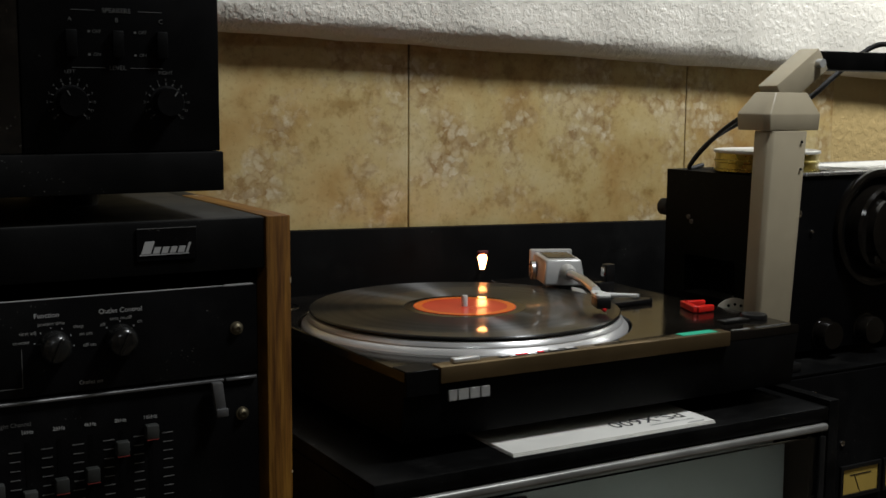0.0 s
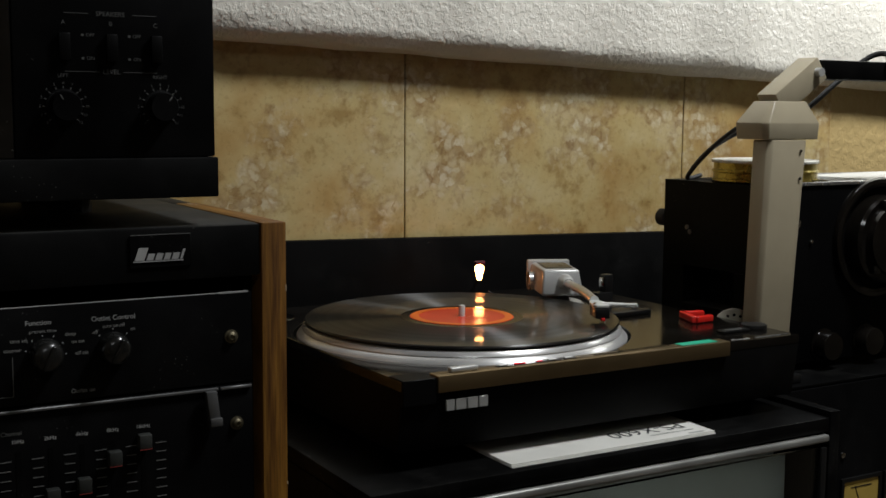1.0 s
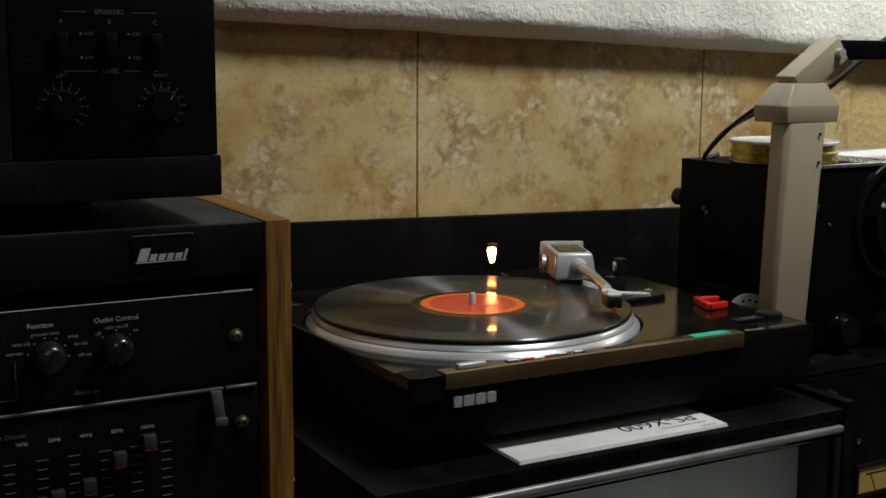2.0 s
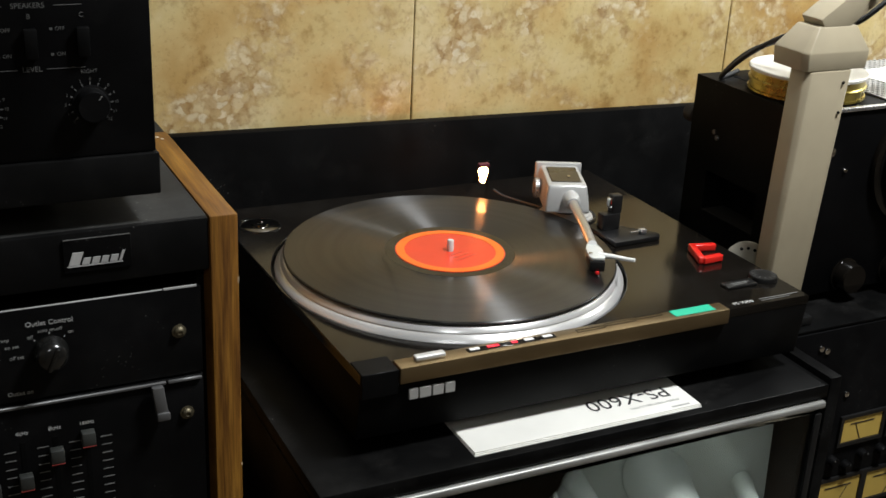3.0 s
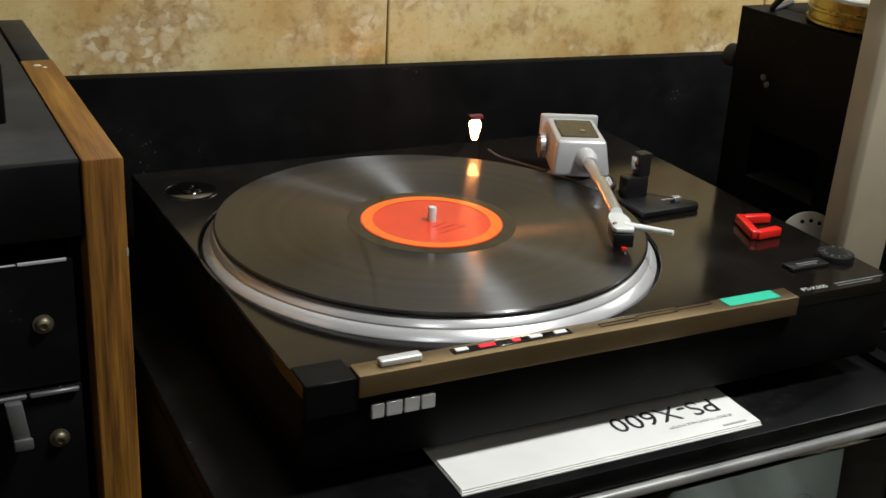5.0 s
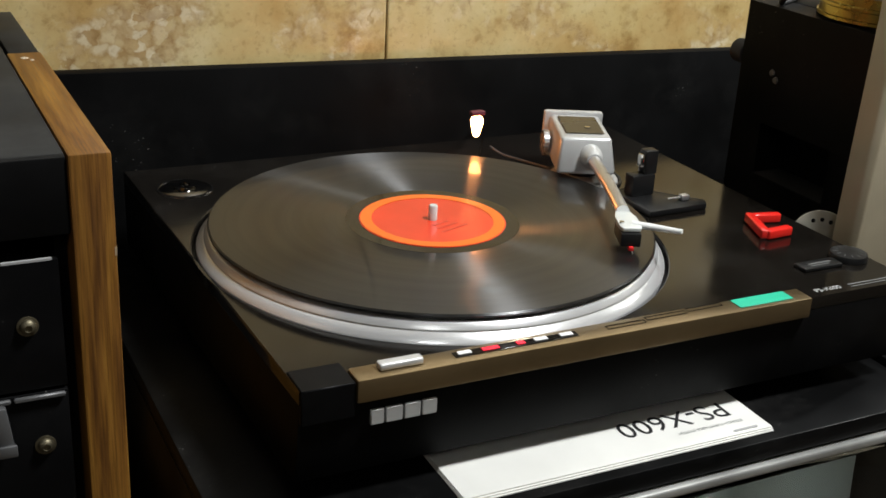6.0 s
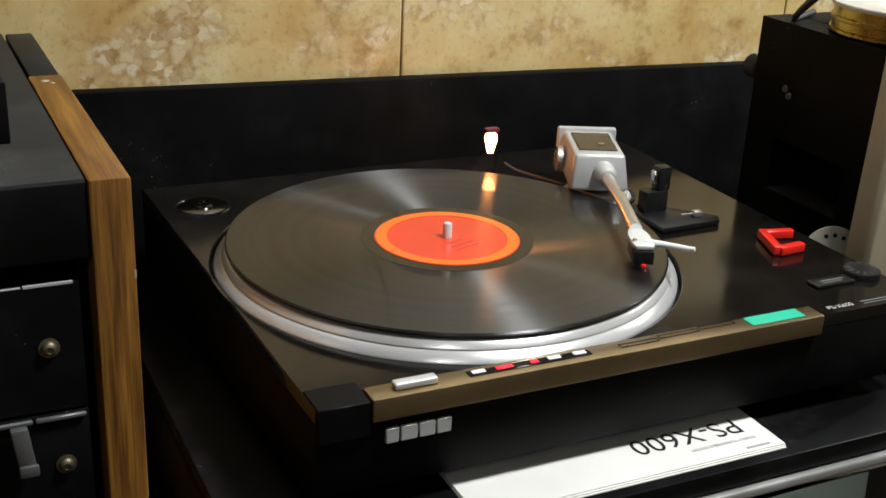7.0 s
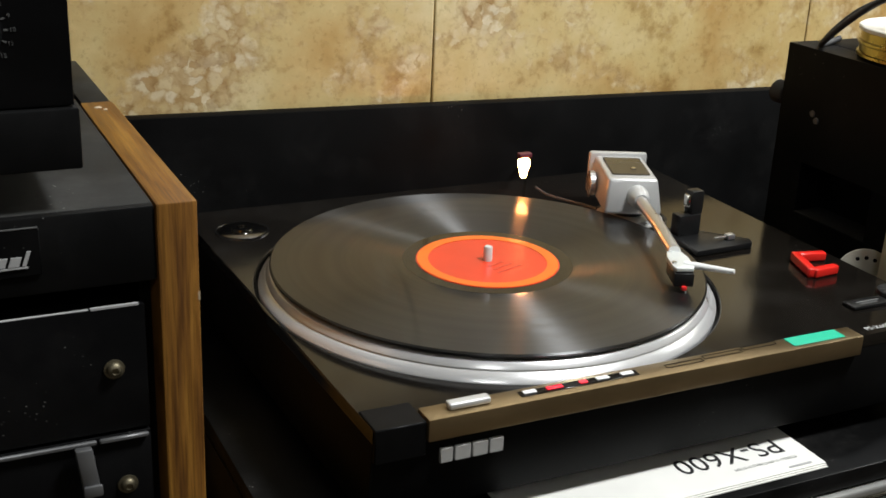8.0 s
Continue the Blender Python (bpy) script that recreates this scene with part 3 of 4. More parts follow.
def headshell():
    d = (P2 - P0).normalized()
    side = Vector((-d.y, d.x, 0)).normalized()
    bm = bmesh.new()
    rows = []
    for s, w, h in ((-0.002, 0.0046, 0.0050), (0.005, 0.0064, 0.0046), (0.010, 0.0074, 0.0036), (0.026, 0.0074, 0.0030), (0.031, 0.0058, 0.0028)):
        c = P2 + d * s
        rows.append([bm.verts.new(c + side * k * w + Vector((0, 0, z))) for k, z in ((-1, 0.0), (1, 0.0), (1, -h), (-1, -h))])
    for a, b in zip(rows, rows[1:]):
        for k in range(4):
            bm.faces.new((a[k], a[(k + 1) % 4], b[(k + 1) % 4], b[k]))
    bm.faces.new(rows[0])
    bm.faces.new(rows[-1])
    bmesh.ops.bevel(bm, geom=bm.edges[:], offset=0.0007, segments=2, profile=0.5, affect="EDGES")
    return bm, d, side


bm, ad, aside = headshell()
shell = part("headshell", bm, SILVER_FACE, deck, "white-silver headshell")
e0 = P2 + ad * 0.023 + aside * 0.007
part("finger_lift", sweep([e0 + Vector((-0.004, 0.004, -0.001)), e0 + Vector((0.006, -0.007, -0.0005)), e0 + Vector((0.0145, -0.0195, 0.0005)), e0 + Vector((0.0165, -0.0225, 0.0010))], [0.0026, 0.0022, 0.0018, 0.0016], 12), WHITE_PLASTIC, shell)
for k in (-1, 1):
    c = P2 + ad * 0.022 + aside * 0.0052 * k
    part("screw", lathe([(0.0016, 0.0), (0.0016, 0.0012), (0.0, 0.0014)], c, 12), CHROME, shell)
cc = P2 + ad * 0.020
cart = turned(box(cc.x - 0.0068, cc.x + 0.0068, cc.y - 0.0125, cc.y + 0.0125, cc.z - 0.0128, cc.z - 0.0032, 0.0012), tuple(cc), pose(0, 0, 0, 0, 0, -24))
cob = part("cartridge", cart, BLACK_PLASTIC, shell, "black cartridge")
sc = P2 + ad * 0.030
part("stylus_holder", turned(box(sc.x - 0.0018, sc.x + 0.0018, sc.y - 0.0045, sc.y + 0.004, 0.9018, 0.9046, 0.0006), tuple(sc), pose(0, 0, 0, 0, 0, -24)), CARTRIDGE_RED, shell)
part("stylus", sweep([sc + Vector((0, -0.001, -0.012)), (sc.x - 0.001, sc.y - 0.005, 0.9003)], 0.0005, 8), SILVER, shell)

# arm rest
rest = part("rest_base", prism([(0.170, -0.016), (0.223, -0.014), (0.227, -0.006), (0.187, 0.037), (0.169, 0.035)], DECK + 0.0002, DECK + 0.0050, 0.0012), BLACK_PLASTIC, deck)
part("rest_post", box(0.1745, 0.1945, 0.0150, 0.0265, DECK + 0.0051, DECK + 0.0215, 0.0012, into=box(0.1850, 0.1960, 0.0160, 0.0260, DECK + 0.0210, DECK + 0.0400, 0.0015)), BLACK_PLASTIC, rest)
part("rest_clip", box(0.1820, 0.1850, 0.0175, 0.0235, DECK + 0.0270, DECK + 0.0370, 0.0008), CHROME, rest)
part("cue_lever", box(0.2065, 0.2135, -0.0050, 0.0010, DECK + 0.0051, DECK + 0.0095, 0.0010, into=box(0.1955, 0.2075, -0.0028, -0.0012, DECK + 0.0068, DECK + 0.0082, 0.0005)), SILVER, rest)
part("lead_wire", sweep(curve_points([(AX - 0.012, AY + 0.020, DECK + 0.004), (0.142, 0.124, DECK + 0.003), (0.132, 0.142, DECK + 0.004), (0.126, 0.152, DECK + 0.008)], 6), 0.0012, 8), BLACK_RUBBER, deck)

# ---- record ----
record = thing("vinyl_record", (0, 0, DECK + 0.0109), "black vinyl record with a red-orange paper label", "record")
vin = lathe([(0.0038, 0.0003), (0.1498, 0.0003), (0.1505, 0.0009), (0.1505, 0.0019), (0.1494, 0.0029), (0.1462, 0.0028), (0.0600, 0.0028), (0.0590, 0.0025), (0.0506, 0.0025), (0.0038, 0.0025)], (0, 0, DECK + 0.0109), 192)
part("disc", vin, VINYL, record)
part("run_out", lathe([(0.0504, 0.0026), (0.0592, 0.0026), (0.0592, 0.0027), (0.0504, 0.0027), (0.0504, 0.0026)], (0, 0, DECK + 0.0109), 96), BLACK_GLOSS, record, "smooth ungrooved ring")
lab = part("label", lathe([(0.0038, 0.0026), (0.0500, 0.0026), (0.0500, 0.0029), (0.0038, 0.0029)], (0, 0, DECK + 0.0109), 96), ORANGE, record, "red-orange paper label")
part("label_ring", lathe([(0.0415, 0.0030), (0.0492, 0.0030), (0.0492, 0.0032), (0.0415, 0.0032), (0.0415, 0.0030)], (0, 0, DECK + 0.0109), 96), ORANGE_RING, lab)
bm = None
for k in range(3):
    bm = turned(box(-0.012 + 0.003 * k, 0.012 - 0.002 * k, 0.020 - 0.006 * k, 0.0216 - 0.006 * k, DECK + 0.01395, DECK + 0.01405), (0, 0, 0), pose(0, 0, 0, 0, 0, 200)) if bm is None else join(bm, turned(box(-0.012 + 0.003 * k, 0.012 - 0.002 * k, 0.020 - 0.006 * k, 0.0216 - 0.006 * k, DECK + 0.01395, DECK + 0.01405), (0, 0, 0), pose(0, 0, 0, 0, 0, 200)))
part("label_print", bm, LABEL_INK, lab)

# ---- small glowing lamp behind the record ----
lamp = thing("pilot_lamp", (0.165, 0.2355, 0.896), "small glowing bulb on a thin black bracket behind the record", "lamp")
part("bulb", lathe([(0.0, -0.0085), (0.0022, -0.0080), (0.0030, -0.0060), (0.0034, -0.0030), (0.0048, 0.0020), (0.0052, 0.0045), (0.0044, 0.0072), (0.0030, 0.0082)], (0.100, 0.130, 0.9200), 24), BULB, lamp, "glowing orange-white bulb")
part("socket", box(0.0940, 0.1060, 0.1270, 0.1330, 0.9290, 0.9328, 0.001), BULB_CAP, lamp, "dark cap with the bulb's red light put into its colour")
part("bracket", sweep([(0.1015, 0.1335, 0.9308), (0.1300, 0.1800, 0.9140), (0.1650, 0.2358, 0.8960)], 0.0011, 8), BACK_BLACK, lamp)

# ---- red plastic clip on the deck ----
clip = thing("plastic_clip", (0.256, -0.05, DECK), "red U-shaped plastic clip lying on the deck", "clip")
bm = turned(box(0.2450, 0.2525, -0.0710, -0.0300, DECK + 0.0003, DECK + 0.0085, 0.0016, 3), (0.249, -0.05, 0), pose(0, 0, 0, 0, 0, -20))
bm = join(bm, turned(box(0.2560, 0.2820, -0.0380, -0.0310, DECK + 0.0003, DECK + 0.0082, 0.0016, 3), (0.256, -0.034, 0), pose(0, 0, 0, 0, 0, -12)))
bm = join(bm, turned(box(0.2430, 0.2690, -0.0725, -0.0650, DECK + 0.0003, DECK + 0.0082, 0.0016, 3), (0.243, -0.07, 0), pose(0, 0, 0, 0, 0, 4)))
bmesh.ops.transform(bm, verts=bm.verts, matrix=Matrix.Translation((0.238, -0.062, DECK + 0.0003)) @ Matrix.Scale(0.88, 4) @ Matrix.Translation((-0.257, 0.05, -DECK - 0.0003)))
part("clip_body", bm, RED, clip)

# ---- booklet ----
book = thing("instruction_booklet", (0.03, -0.16, TOP), "white instruction booklet lying upside down half under the turntable", "booklet")
for k in range(3):
    z = TOP + 0.0004 + 0.0009 * k
    part("page", prism([(-0.0690 + 0.0005 * k, -0.1955 + 0.0012 * k), (0.1480, -0.1955 + 0.0010 * k), (0.1480 + 0.0008 * k, -0.0500), (-0.0680, -0.0500)], z, z + 0.0007), PAPER, book)
part("title_print", lettering("PS-X600", 0.0235, (0.0930, -0.1640, TOP + 0.0031), UPSIDE, 0.00008), INK, book)
part("subtitle_print", lettering("STEREO TURNTABLE SYSTEM", 0.0038, (0.1105, -0.1800, TOP + 0.0031), UPSIDE, 0.00006), GREY_INK, book)
part("maker_print", box(0.121, 0.139, -0.1908, -0.1890, TOP + 0.0032, TOP + 0.0034), GREY_INK, book)

# ---- rack of audio units ----
RF, RTOP = -0.172, 1.018
rack = thing("hifi_rack", (-0.49, 0, 0), "black hi-fi rack cabinet with walnut-veneered sides", "rack", moved=(0.0165, 0.040, -0.007))
part("side_panel", box(-0.2730, -0.2530, -0.1755, 0.0330, 0.0072, RTOP + 0.0005, 0.0012), WOOD, rack, "walnut-veneered side panel")
part("side_panel", box(-0.7400, -0.7200, -0.1755, 0.0330, 0.0072, RTOP + 0.0005, 0.0012), WOOD, rack, "walnut-veneered side panel")
for at, w in (((-0.2645, 0.0180, RTOP + 0.0005), 0.0026), ((-0.2612, 0.0120, RTOP + 0.0005), 0.0016)):
    part("scuff", lathe([(0.0, 0.0001), (w, 0.0001), (w * 0.7, 0.0004), (0.0, 0.0004)], at, 7), SCUFF, rack, "pale scuff in the veneer")
for z, h in ((0.9660, 0.0045), (0.8150, 0.0020)):
    part("scuff", prism([(-0.2540, -0.17558), (-0.25296, -0.17552), (-0.25292, -0.1747), (-0.2536, -0.1749)], z, z + h), SCUFF, rack, "chipped pale edge")
part("rear_side", box(-0.2715, -0.2535, 0.0335, 0.1630, 0.0072, RTOP - 0.0005, 0.001), BLACK_DUSTY, rack)
part("rear_side", box(-0.7395, -0.7215, 0.0335, 0.1630, 0.0072, RTOP - 0.0005, 0.001), BLACK_DUSTY, rack)
part("top_panel", box(-0.7195, -0.2735, -0.1700, 0.1630, RTOP - 0.018, RTOP, 0.001), BLACK_DUSTY, rack, "dusty black top")
head_ob = part("header_panel", box(-0.7195, -0.2735, RF - 0.002, RF + 0.014, 0.9790, RTOP - 0.0004, 0.0012), BLACK_SATIN, rack)
badge = part("badge", box(-0.3715, -0.3270, RF - 0.0034, RF - 0.0022, 0.9895, 1.0130, 0.0004, 1), BLACK_METAL, head_ob)
part("badge_edge", box(-0.3710, -0.3275, RF - 0.0036, RF - 0.0030, 1.0129, 1.0134), DIM_PRINT, badge)
bm = None
for x, w, h in ((-0.3685, 0.0070, 0.0090), (-0.3600, 0.0048, 0.0046), (-0.3538, 0.0048, 0.0046), (-0.3476, 0.0044, 0.0046), (-0.3418, 0.0048, 0.0046), (-0.3356, 0.0018, 0.0070)):
    s = box(x, x + w, RF - 0.0042, RF - 0.0035, 0.9950, 0.9950 + h)
    for v in s.verts:
        v.co.x += 0.35 * (v.co.z - 0.9950)
    bm = join(bm, s)
bm = box(-0.3695, -0.3330, RF - 0.0042, RF - 0.0035, 0.9938, 0.9945, into=bm)
part("maker_mark", bm, PRINT, badge)
part("back_panel", box(-0.7195, -0.2735, 0.150, 0.160, 0.0072, RTOP - 0.0185), BLACK_SATIN, rack)
part("plinth", box(-0.7195, -0.2735, RF + 0.02, 0.149, 0.0072, 0.06, 0.001), BLACK_SATIN, rack)
part("liner", box(-0.2790, -0.2735, RF + 0.016, 0.1490, 0.061, 0.978), BLACK_SATIN, rack)

# timer
TZ0, TZ1 = 0.8990, 0.9670
timer = thing("audio_timer", (-0.5, 0, TZ0), "black audio timer with two rotary knobs in the rack", "audio timer", moved=(0.0165, 0.040, -0.007))
part("body", box(-0.700, -0.2825, RF + 0.0045, 0.10, TZ0 + 0.002, TZ1 - 0.003, 0.001), BLACK_SATIN, timer)
part("faceplate", box(-0.7150, -0.2800, RF - 0.0005, RF + 0.0040, TZ0, TZ1, 0.0008), BLACK_METAL, timer)
part("worn_edge", box(-0.3060, -0.2830, RF - 0.0007, RF + 0.0010, TZ1 - 0.0004, TZ1 + 0.0007, into=box(-0.7150, -0.3070, RF - 0.0004, RF + 0.0010, TZ1 - 0.0001, TZ1 + 0.0003)), PRINT, timer, "scuffed bright top edge")


def knob(parent, x, z, r, y, depth, mat, pointer=True, angle=0):
    k = part("knob", lathe([(r * 1.12, 0.0), (r * 1.12, 0.0012), (r, 0.0016), (r * 0.97, depth * 0.85), (r * 0.9, depth), (0.0, depth)], (x, y, z), 36, pose(0, 0, 0, 90)), mat, parent)
    if pointer:
        part("pointer", turned(box(x - 0.0004, x + 0.0004, y - depth - 0.0004, y - depth * 0.98, z + r * 0.5, z + r * 0.85), (x, y, z), pose(0, 0, 0, 0, angle)), DIM_PRINT, k)
    return k


def crown_knob(parent, x, z, r, y):
    """A glossy domed knob with a raised grip bar across it."""
    k = part("knob", lathe([(r * 1.05, 0.0), (r * 1.05, 0.002), (r, 0.003), (r * 0.97, 0.008), (r * 0.90, 0.0108), (r * 0.74, 0.0128), (r * 0.45, 0.0142), (0.0, 0.0147)], (x, y, z), 40, pose(0, 0, 0, 90)), KNOB, parent)
    part("grip", turned(box(x - r * 0.14, x + r * 0.14, y - 0.0165, y - 0.0125, z - r * 0.80, z + r * 0.80, 0.0012, 3), (x, y, z), pose(0, 0, 0, 0, 24)), KNOB, k)
    return k


crown_knob(timer, -0.4305, 0.9330, 0.0112, RF - 0.0006)
crown_knob(timer, -0.3840, 0.9335, 0.0112, RF - 0.0006)
YF = RF - 0.0007
for text, size, x, z, mat in (("Function", 0.0050, -0.4350, 0.9556, PRINT), ("Outlet Control", 0.0050, -0.3835, 0.9552, PRINT), ("present time", 0.0036, -0.4320, 0.9496, SMALL_PRINT), ("sleep", 0.0036, -0.4135, 0.9462, SMALL_PRINT), ("on set", 0.0036, -0.4085, 0.9405, SMALL_PRINT), ("off set", 0.0036, -0.4060, 0.9322, SMALL_PRINT), ("time adj", 0.0036, -0.4480, 0.9440, SMALL_PRINT), ("counter", 0.0036, -0.4525, 0.9378, SMALL_PRINT), ("auto on,off", 0.0036, -0.3835, 0.9496, SMALL_PRINT), ("off", 0.0036, -0.3965, 0.9458, SMALL_PRINT), ("on", 0.0036, -0.3700, 0.9462, SMALL_PRINT), ("Outlet on", 0.0042, -0.4057, 0.9052, SMALL_PRINT)):
    part("print", lettering(text, size, (x, YF, z), FRONT), mat, timer)
for kx, kz, angles in ((-0.4305, 0.9330, (-75, -40, -8, 24, 58, 92)), (-0.3840, 0.9335, (-45, 0, 45))):
    for a in angles:
        x, z = kx + 0.0137 * math.sin(radians(a)), kz + 0.0137 * math.cos(radians(a))
        part("dot", box(x - 0.0004, x + 0.0004, YF - 0.0001, YF + 0.0002, z - 0.0004, z + 0.0004), PRINT, timer, smooth=False)
part("frame_line", box(-0.4527, -0.4523, YF - 0.0001, YF + 0.0002, 0.9060, 0.9330, into=box(-0.62, -0.4523, YF - 0.0001, YF + 0.0002, 0.9056, 0.9060)), DIM_PRINT, timer)


def hex_screw(parent, x, z, y):
    part("screw", lathe([(0.0052, 0.0), (0.0052, 0.0006), (0.0040, 0.0009), (0.0040, 0.0018), (0.0032, 0.0030), (0.0018, 0.0036), (0.0016, 0.0026), (0.0, 0.0026)], (x, y, z), 20, pose(0, 0, 0, 90)), BRASS, parent, "dulled brass screw")


hex_screw(timer, -0.2965, 0.9340, RF - 0.0006)

# equaliser
EZ0, EZ1 = 0.7600, 0.8976
eq = thing("graphic_equalizer", (-0.5, 0, EZ0), "black graphic equalizer with rows of sliders in the rack", "equalizer", moved=(0.0165, 0.040, -0.007))
part("body", box(-0.700, -0.2825, RF + 0.0045, 0.10, EZ0 + 0.002, EZ1 - 0.003, 0.001), BLACK_SATIN, eq)
part("faceplate", box(-0.7150, -0.2800, RF - 0.0005, RF + 0.0040, EZ0, EZ1 - 0.0005, 0.0008), BLACK_METAL, eq)
part("trim_strip", box(-0.7150, -0.3075, RF - 0.0030, RF - 0.0006, EZ1 - 0.0034, EZ1 - 0.0010, 0.0006, 1), TRIM, eq, "grey metal trim strip")
part("trim_strip", box(-0.3060, -0.2815, RF - 0.0030, RF - 0.0006, EZ1 - 0.0034, EZ1 - 0.0010, 0.0006, 1), TRIM, eq, "grey metal trim strip")
grip = box(-0.3190, -0.3105, RF - 0.0085, RF - 0.0035, 0.8715, 0.8955, 0.0012)
for v in grip.verts:
    v.co.x += 0.12 * (0.8955 - v.co.z)
hd = part("handle", grip, TRIM, eq, "dull grey folding handle")
part("handle_end", box(-0.3165, -0.3070, RF - 0.0105, RF - 0.0080, 0.8690, 0.8755, 0.0010), TRIM, hd)
hex_screw(eq, -0.2930, 0.8675, RF - 0.0006)
for k, (name_, zk) in enumerate((("16kHz", 0.8685), ("8kHz", 0.8590), ("4kHz", 0.8425), ("2kHz", 0.8380), ("1kHz", 0.8320), ("", 0.8400), ("", 0.8470), ("", 0.8340))):
    x = -0.3642 - 0.0217 * k
    zk -= 0.0045
    part("slot", box(x - 0.0016, x + 0.0016, YF - 0.0001, YF + 0.0003, 0.7780, 0.8670), BACK_BLACK, eq)
    s = part("slider", box(x - 0.0046, x + 0.0046, RF - 0.0085, RF - 0.0010, zk - 0.0052, zk + 0.0052, 0.0008), SLIDER, eq)
    part("slider_mark", box(x - 0.0045, x + 0.0045, RF - 0.0087, RF - 0.0070, zk - 0.0056, zk - 0.0052), MARK_RED, s)
    if name_:
        part("print", lettering(name_, 0.0040, (x, YF, 0.8740), FRONT), PRINT, eq)
    for j in range(14):
        z = 0.8605 - 0.0067 * j
        w = 0.0036 if j % 5 else 0.0041
        part("scale_mark", box(x + 0.0130 - w, x + 0.0130 + w, YF - 0.0002, YF + 0.0002, z - 0.0003, z + 0.0003), DIM_PRINT, eq, smooth=False)
part("print", lettering("Right Channel", 0.0042, (-0.4600, YF, 0.8800), FRONT), DIM_PRINT, eq)

# lower unit closing the rack
low = thing("rack_unit", (-0.5, 0, 0.50), "plain black rack unit below the equalizer", "rack unit", moved=(0.0165, 0.040, -0.007))
part("body", box(-0.7150, -0.2800, RF + 0.001, 0.10, 0.0605, 0.7590, 0.001), BLACK_SATIN, low)

# ---- amplifier on the rack ----
AF = -0.1865
amp = thing("amplifier", (-0.5, 0, RTOP), "matte black amplifier with speaker switches standing on the rack", "amplifier", moved=(0.0145, 0.055, -0.007))
part("base_trim", box(-0.7250, -0.3030, AF - 0.0035, 0.12, 1.0390, 1.0678, 0.0012), BLACK_SATIN, amp)
part("body", box(-0.7230, -0.3050, AF + 0.004, 0.12, 1.0682, 1.290, 0.0015), BLACK_SATIN, amp)
part("faceplate", box(-0.4440, -0.3048, AF - 0.0010, AF + 0.0038, 1.0684, 1.2895, 0.0008), BLACK_METAL, amp)
part("faceplate", box(-0.7232, -0.4450, AF - 0.0022, AF + 0.0038, 1.0684, 1.2895, 0.0008), BLACK_GLOSS, amp)
for x in (-0.68, -0.375):
    for y in (-0.03, 0.08):
        part("foot", lathe([(0.017, 0.0002), (0.018, 0.004), (0.018, 0.0208)], (x, y, RTOP), 24), BLACK_RUBBER, amp)
AY_ = AF - 0.0012
for x, ang in ((-0.3445, 35), (-0.4115, -30)):
    knob(amp, x, 1.1035, 0.0106, AY_, 0.011, BLACK_METAL, True, ang)
    bm = None
    for k in range(13):
        a = radians(-135 + 270 * k / 12)
        c = (x + 0.0130 * math.sin(a), AY_, 1.1035 + 0.0130 * math.cos(a))
        bm = join(bm, turned(box(c[0] - 0.0004, c[0] + 0.0004, AY_ - 0.0002, AY_ + 0.0002, c[2] - 0.0009, c[2] + 0.0009), c, pose(0, 0, 0, 0, math.degrees(a))))
        bm = lettering(str(k), 0.0028, (x + 0.0158 * math.sin(a), AY_, 1.1035 + 0.0158 * math.cos(a)), FRONT, into=bm)
    tagged(part("dial_scale", bm, FAINT_PRINT, amp), kind="stuff")
for x, ln in ((-0.4105, "A"), (-0.3785, "B"), (-0.3473, "C")):
    part("rocker_switch", box(x - 0.0040, x + 0.0040, AY_ - 0.0042, AY_ - 0.0002, 1.1340, 1.1530, 0.0010), BLACK_SATIN, amp)
    part("print", lettering(ln, 0.0044, (x, AY_, 1.1600), FRONT), FAINT_PRINT, amp)
for x in (-0.3945, -0.3625):
    for text, z in (("OFF", 1.1520), ("ON", 1.1362)):
        part("print", lettering(text, 0.0034, (x + 0.0020, AY_, z), FRONT), FAINT_PRINT, amp)
        part("print_mark", box(x - 0.0042, x - 0.0024, AY_ - 0.0001, AY_ + 0.0002, z - 0.0008, z + 0.0008), FAINT_PRINT, amp, smooth=False)
for text, z, w in (("SPEAKERS", 1.1665, 0.0150), ("LEVEL", 1.1272, 0.0085)):
    part("print", lettering(text, 0.0046, (-0.3785, AY_, z), FRONT), FAINT_PRINT, amp)
    for x0, x1 in ((-0.4100, -0.3785 - w), (-0.3785 + w, -0.3465)):
        part("print_line", box(x0, x1, AY_ - 0.0001, AY_ + 0.0002, z - 0.0002, z + 0.0002), FAINT_PRINT, amp)
for text, x in (("LEFT", -0.4115), ("RIGHT", -0.3445)):
    part("print", lettering(text, 0.0036, (x, AY_, 1.1242), FRONT), FAINT_PRINT, amp)

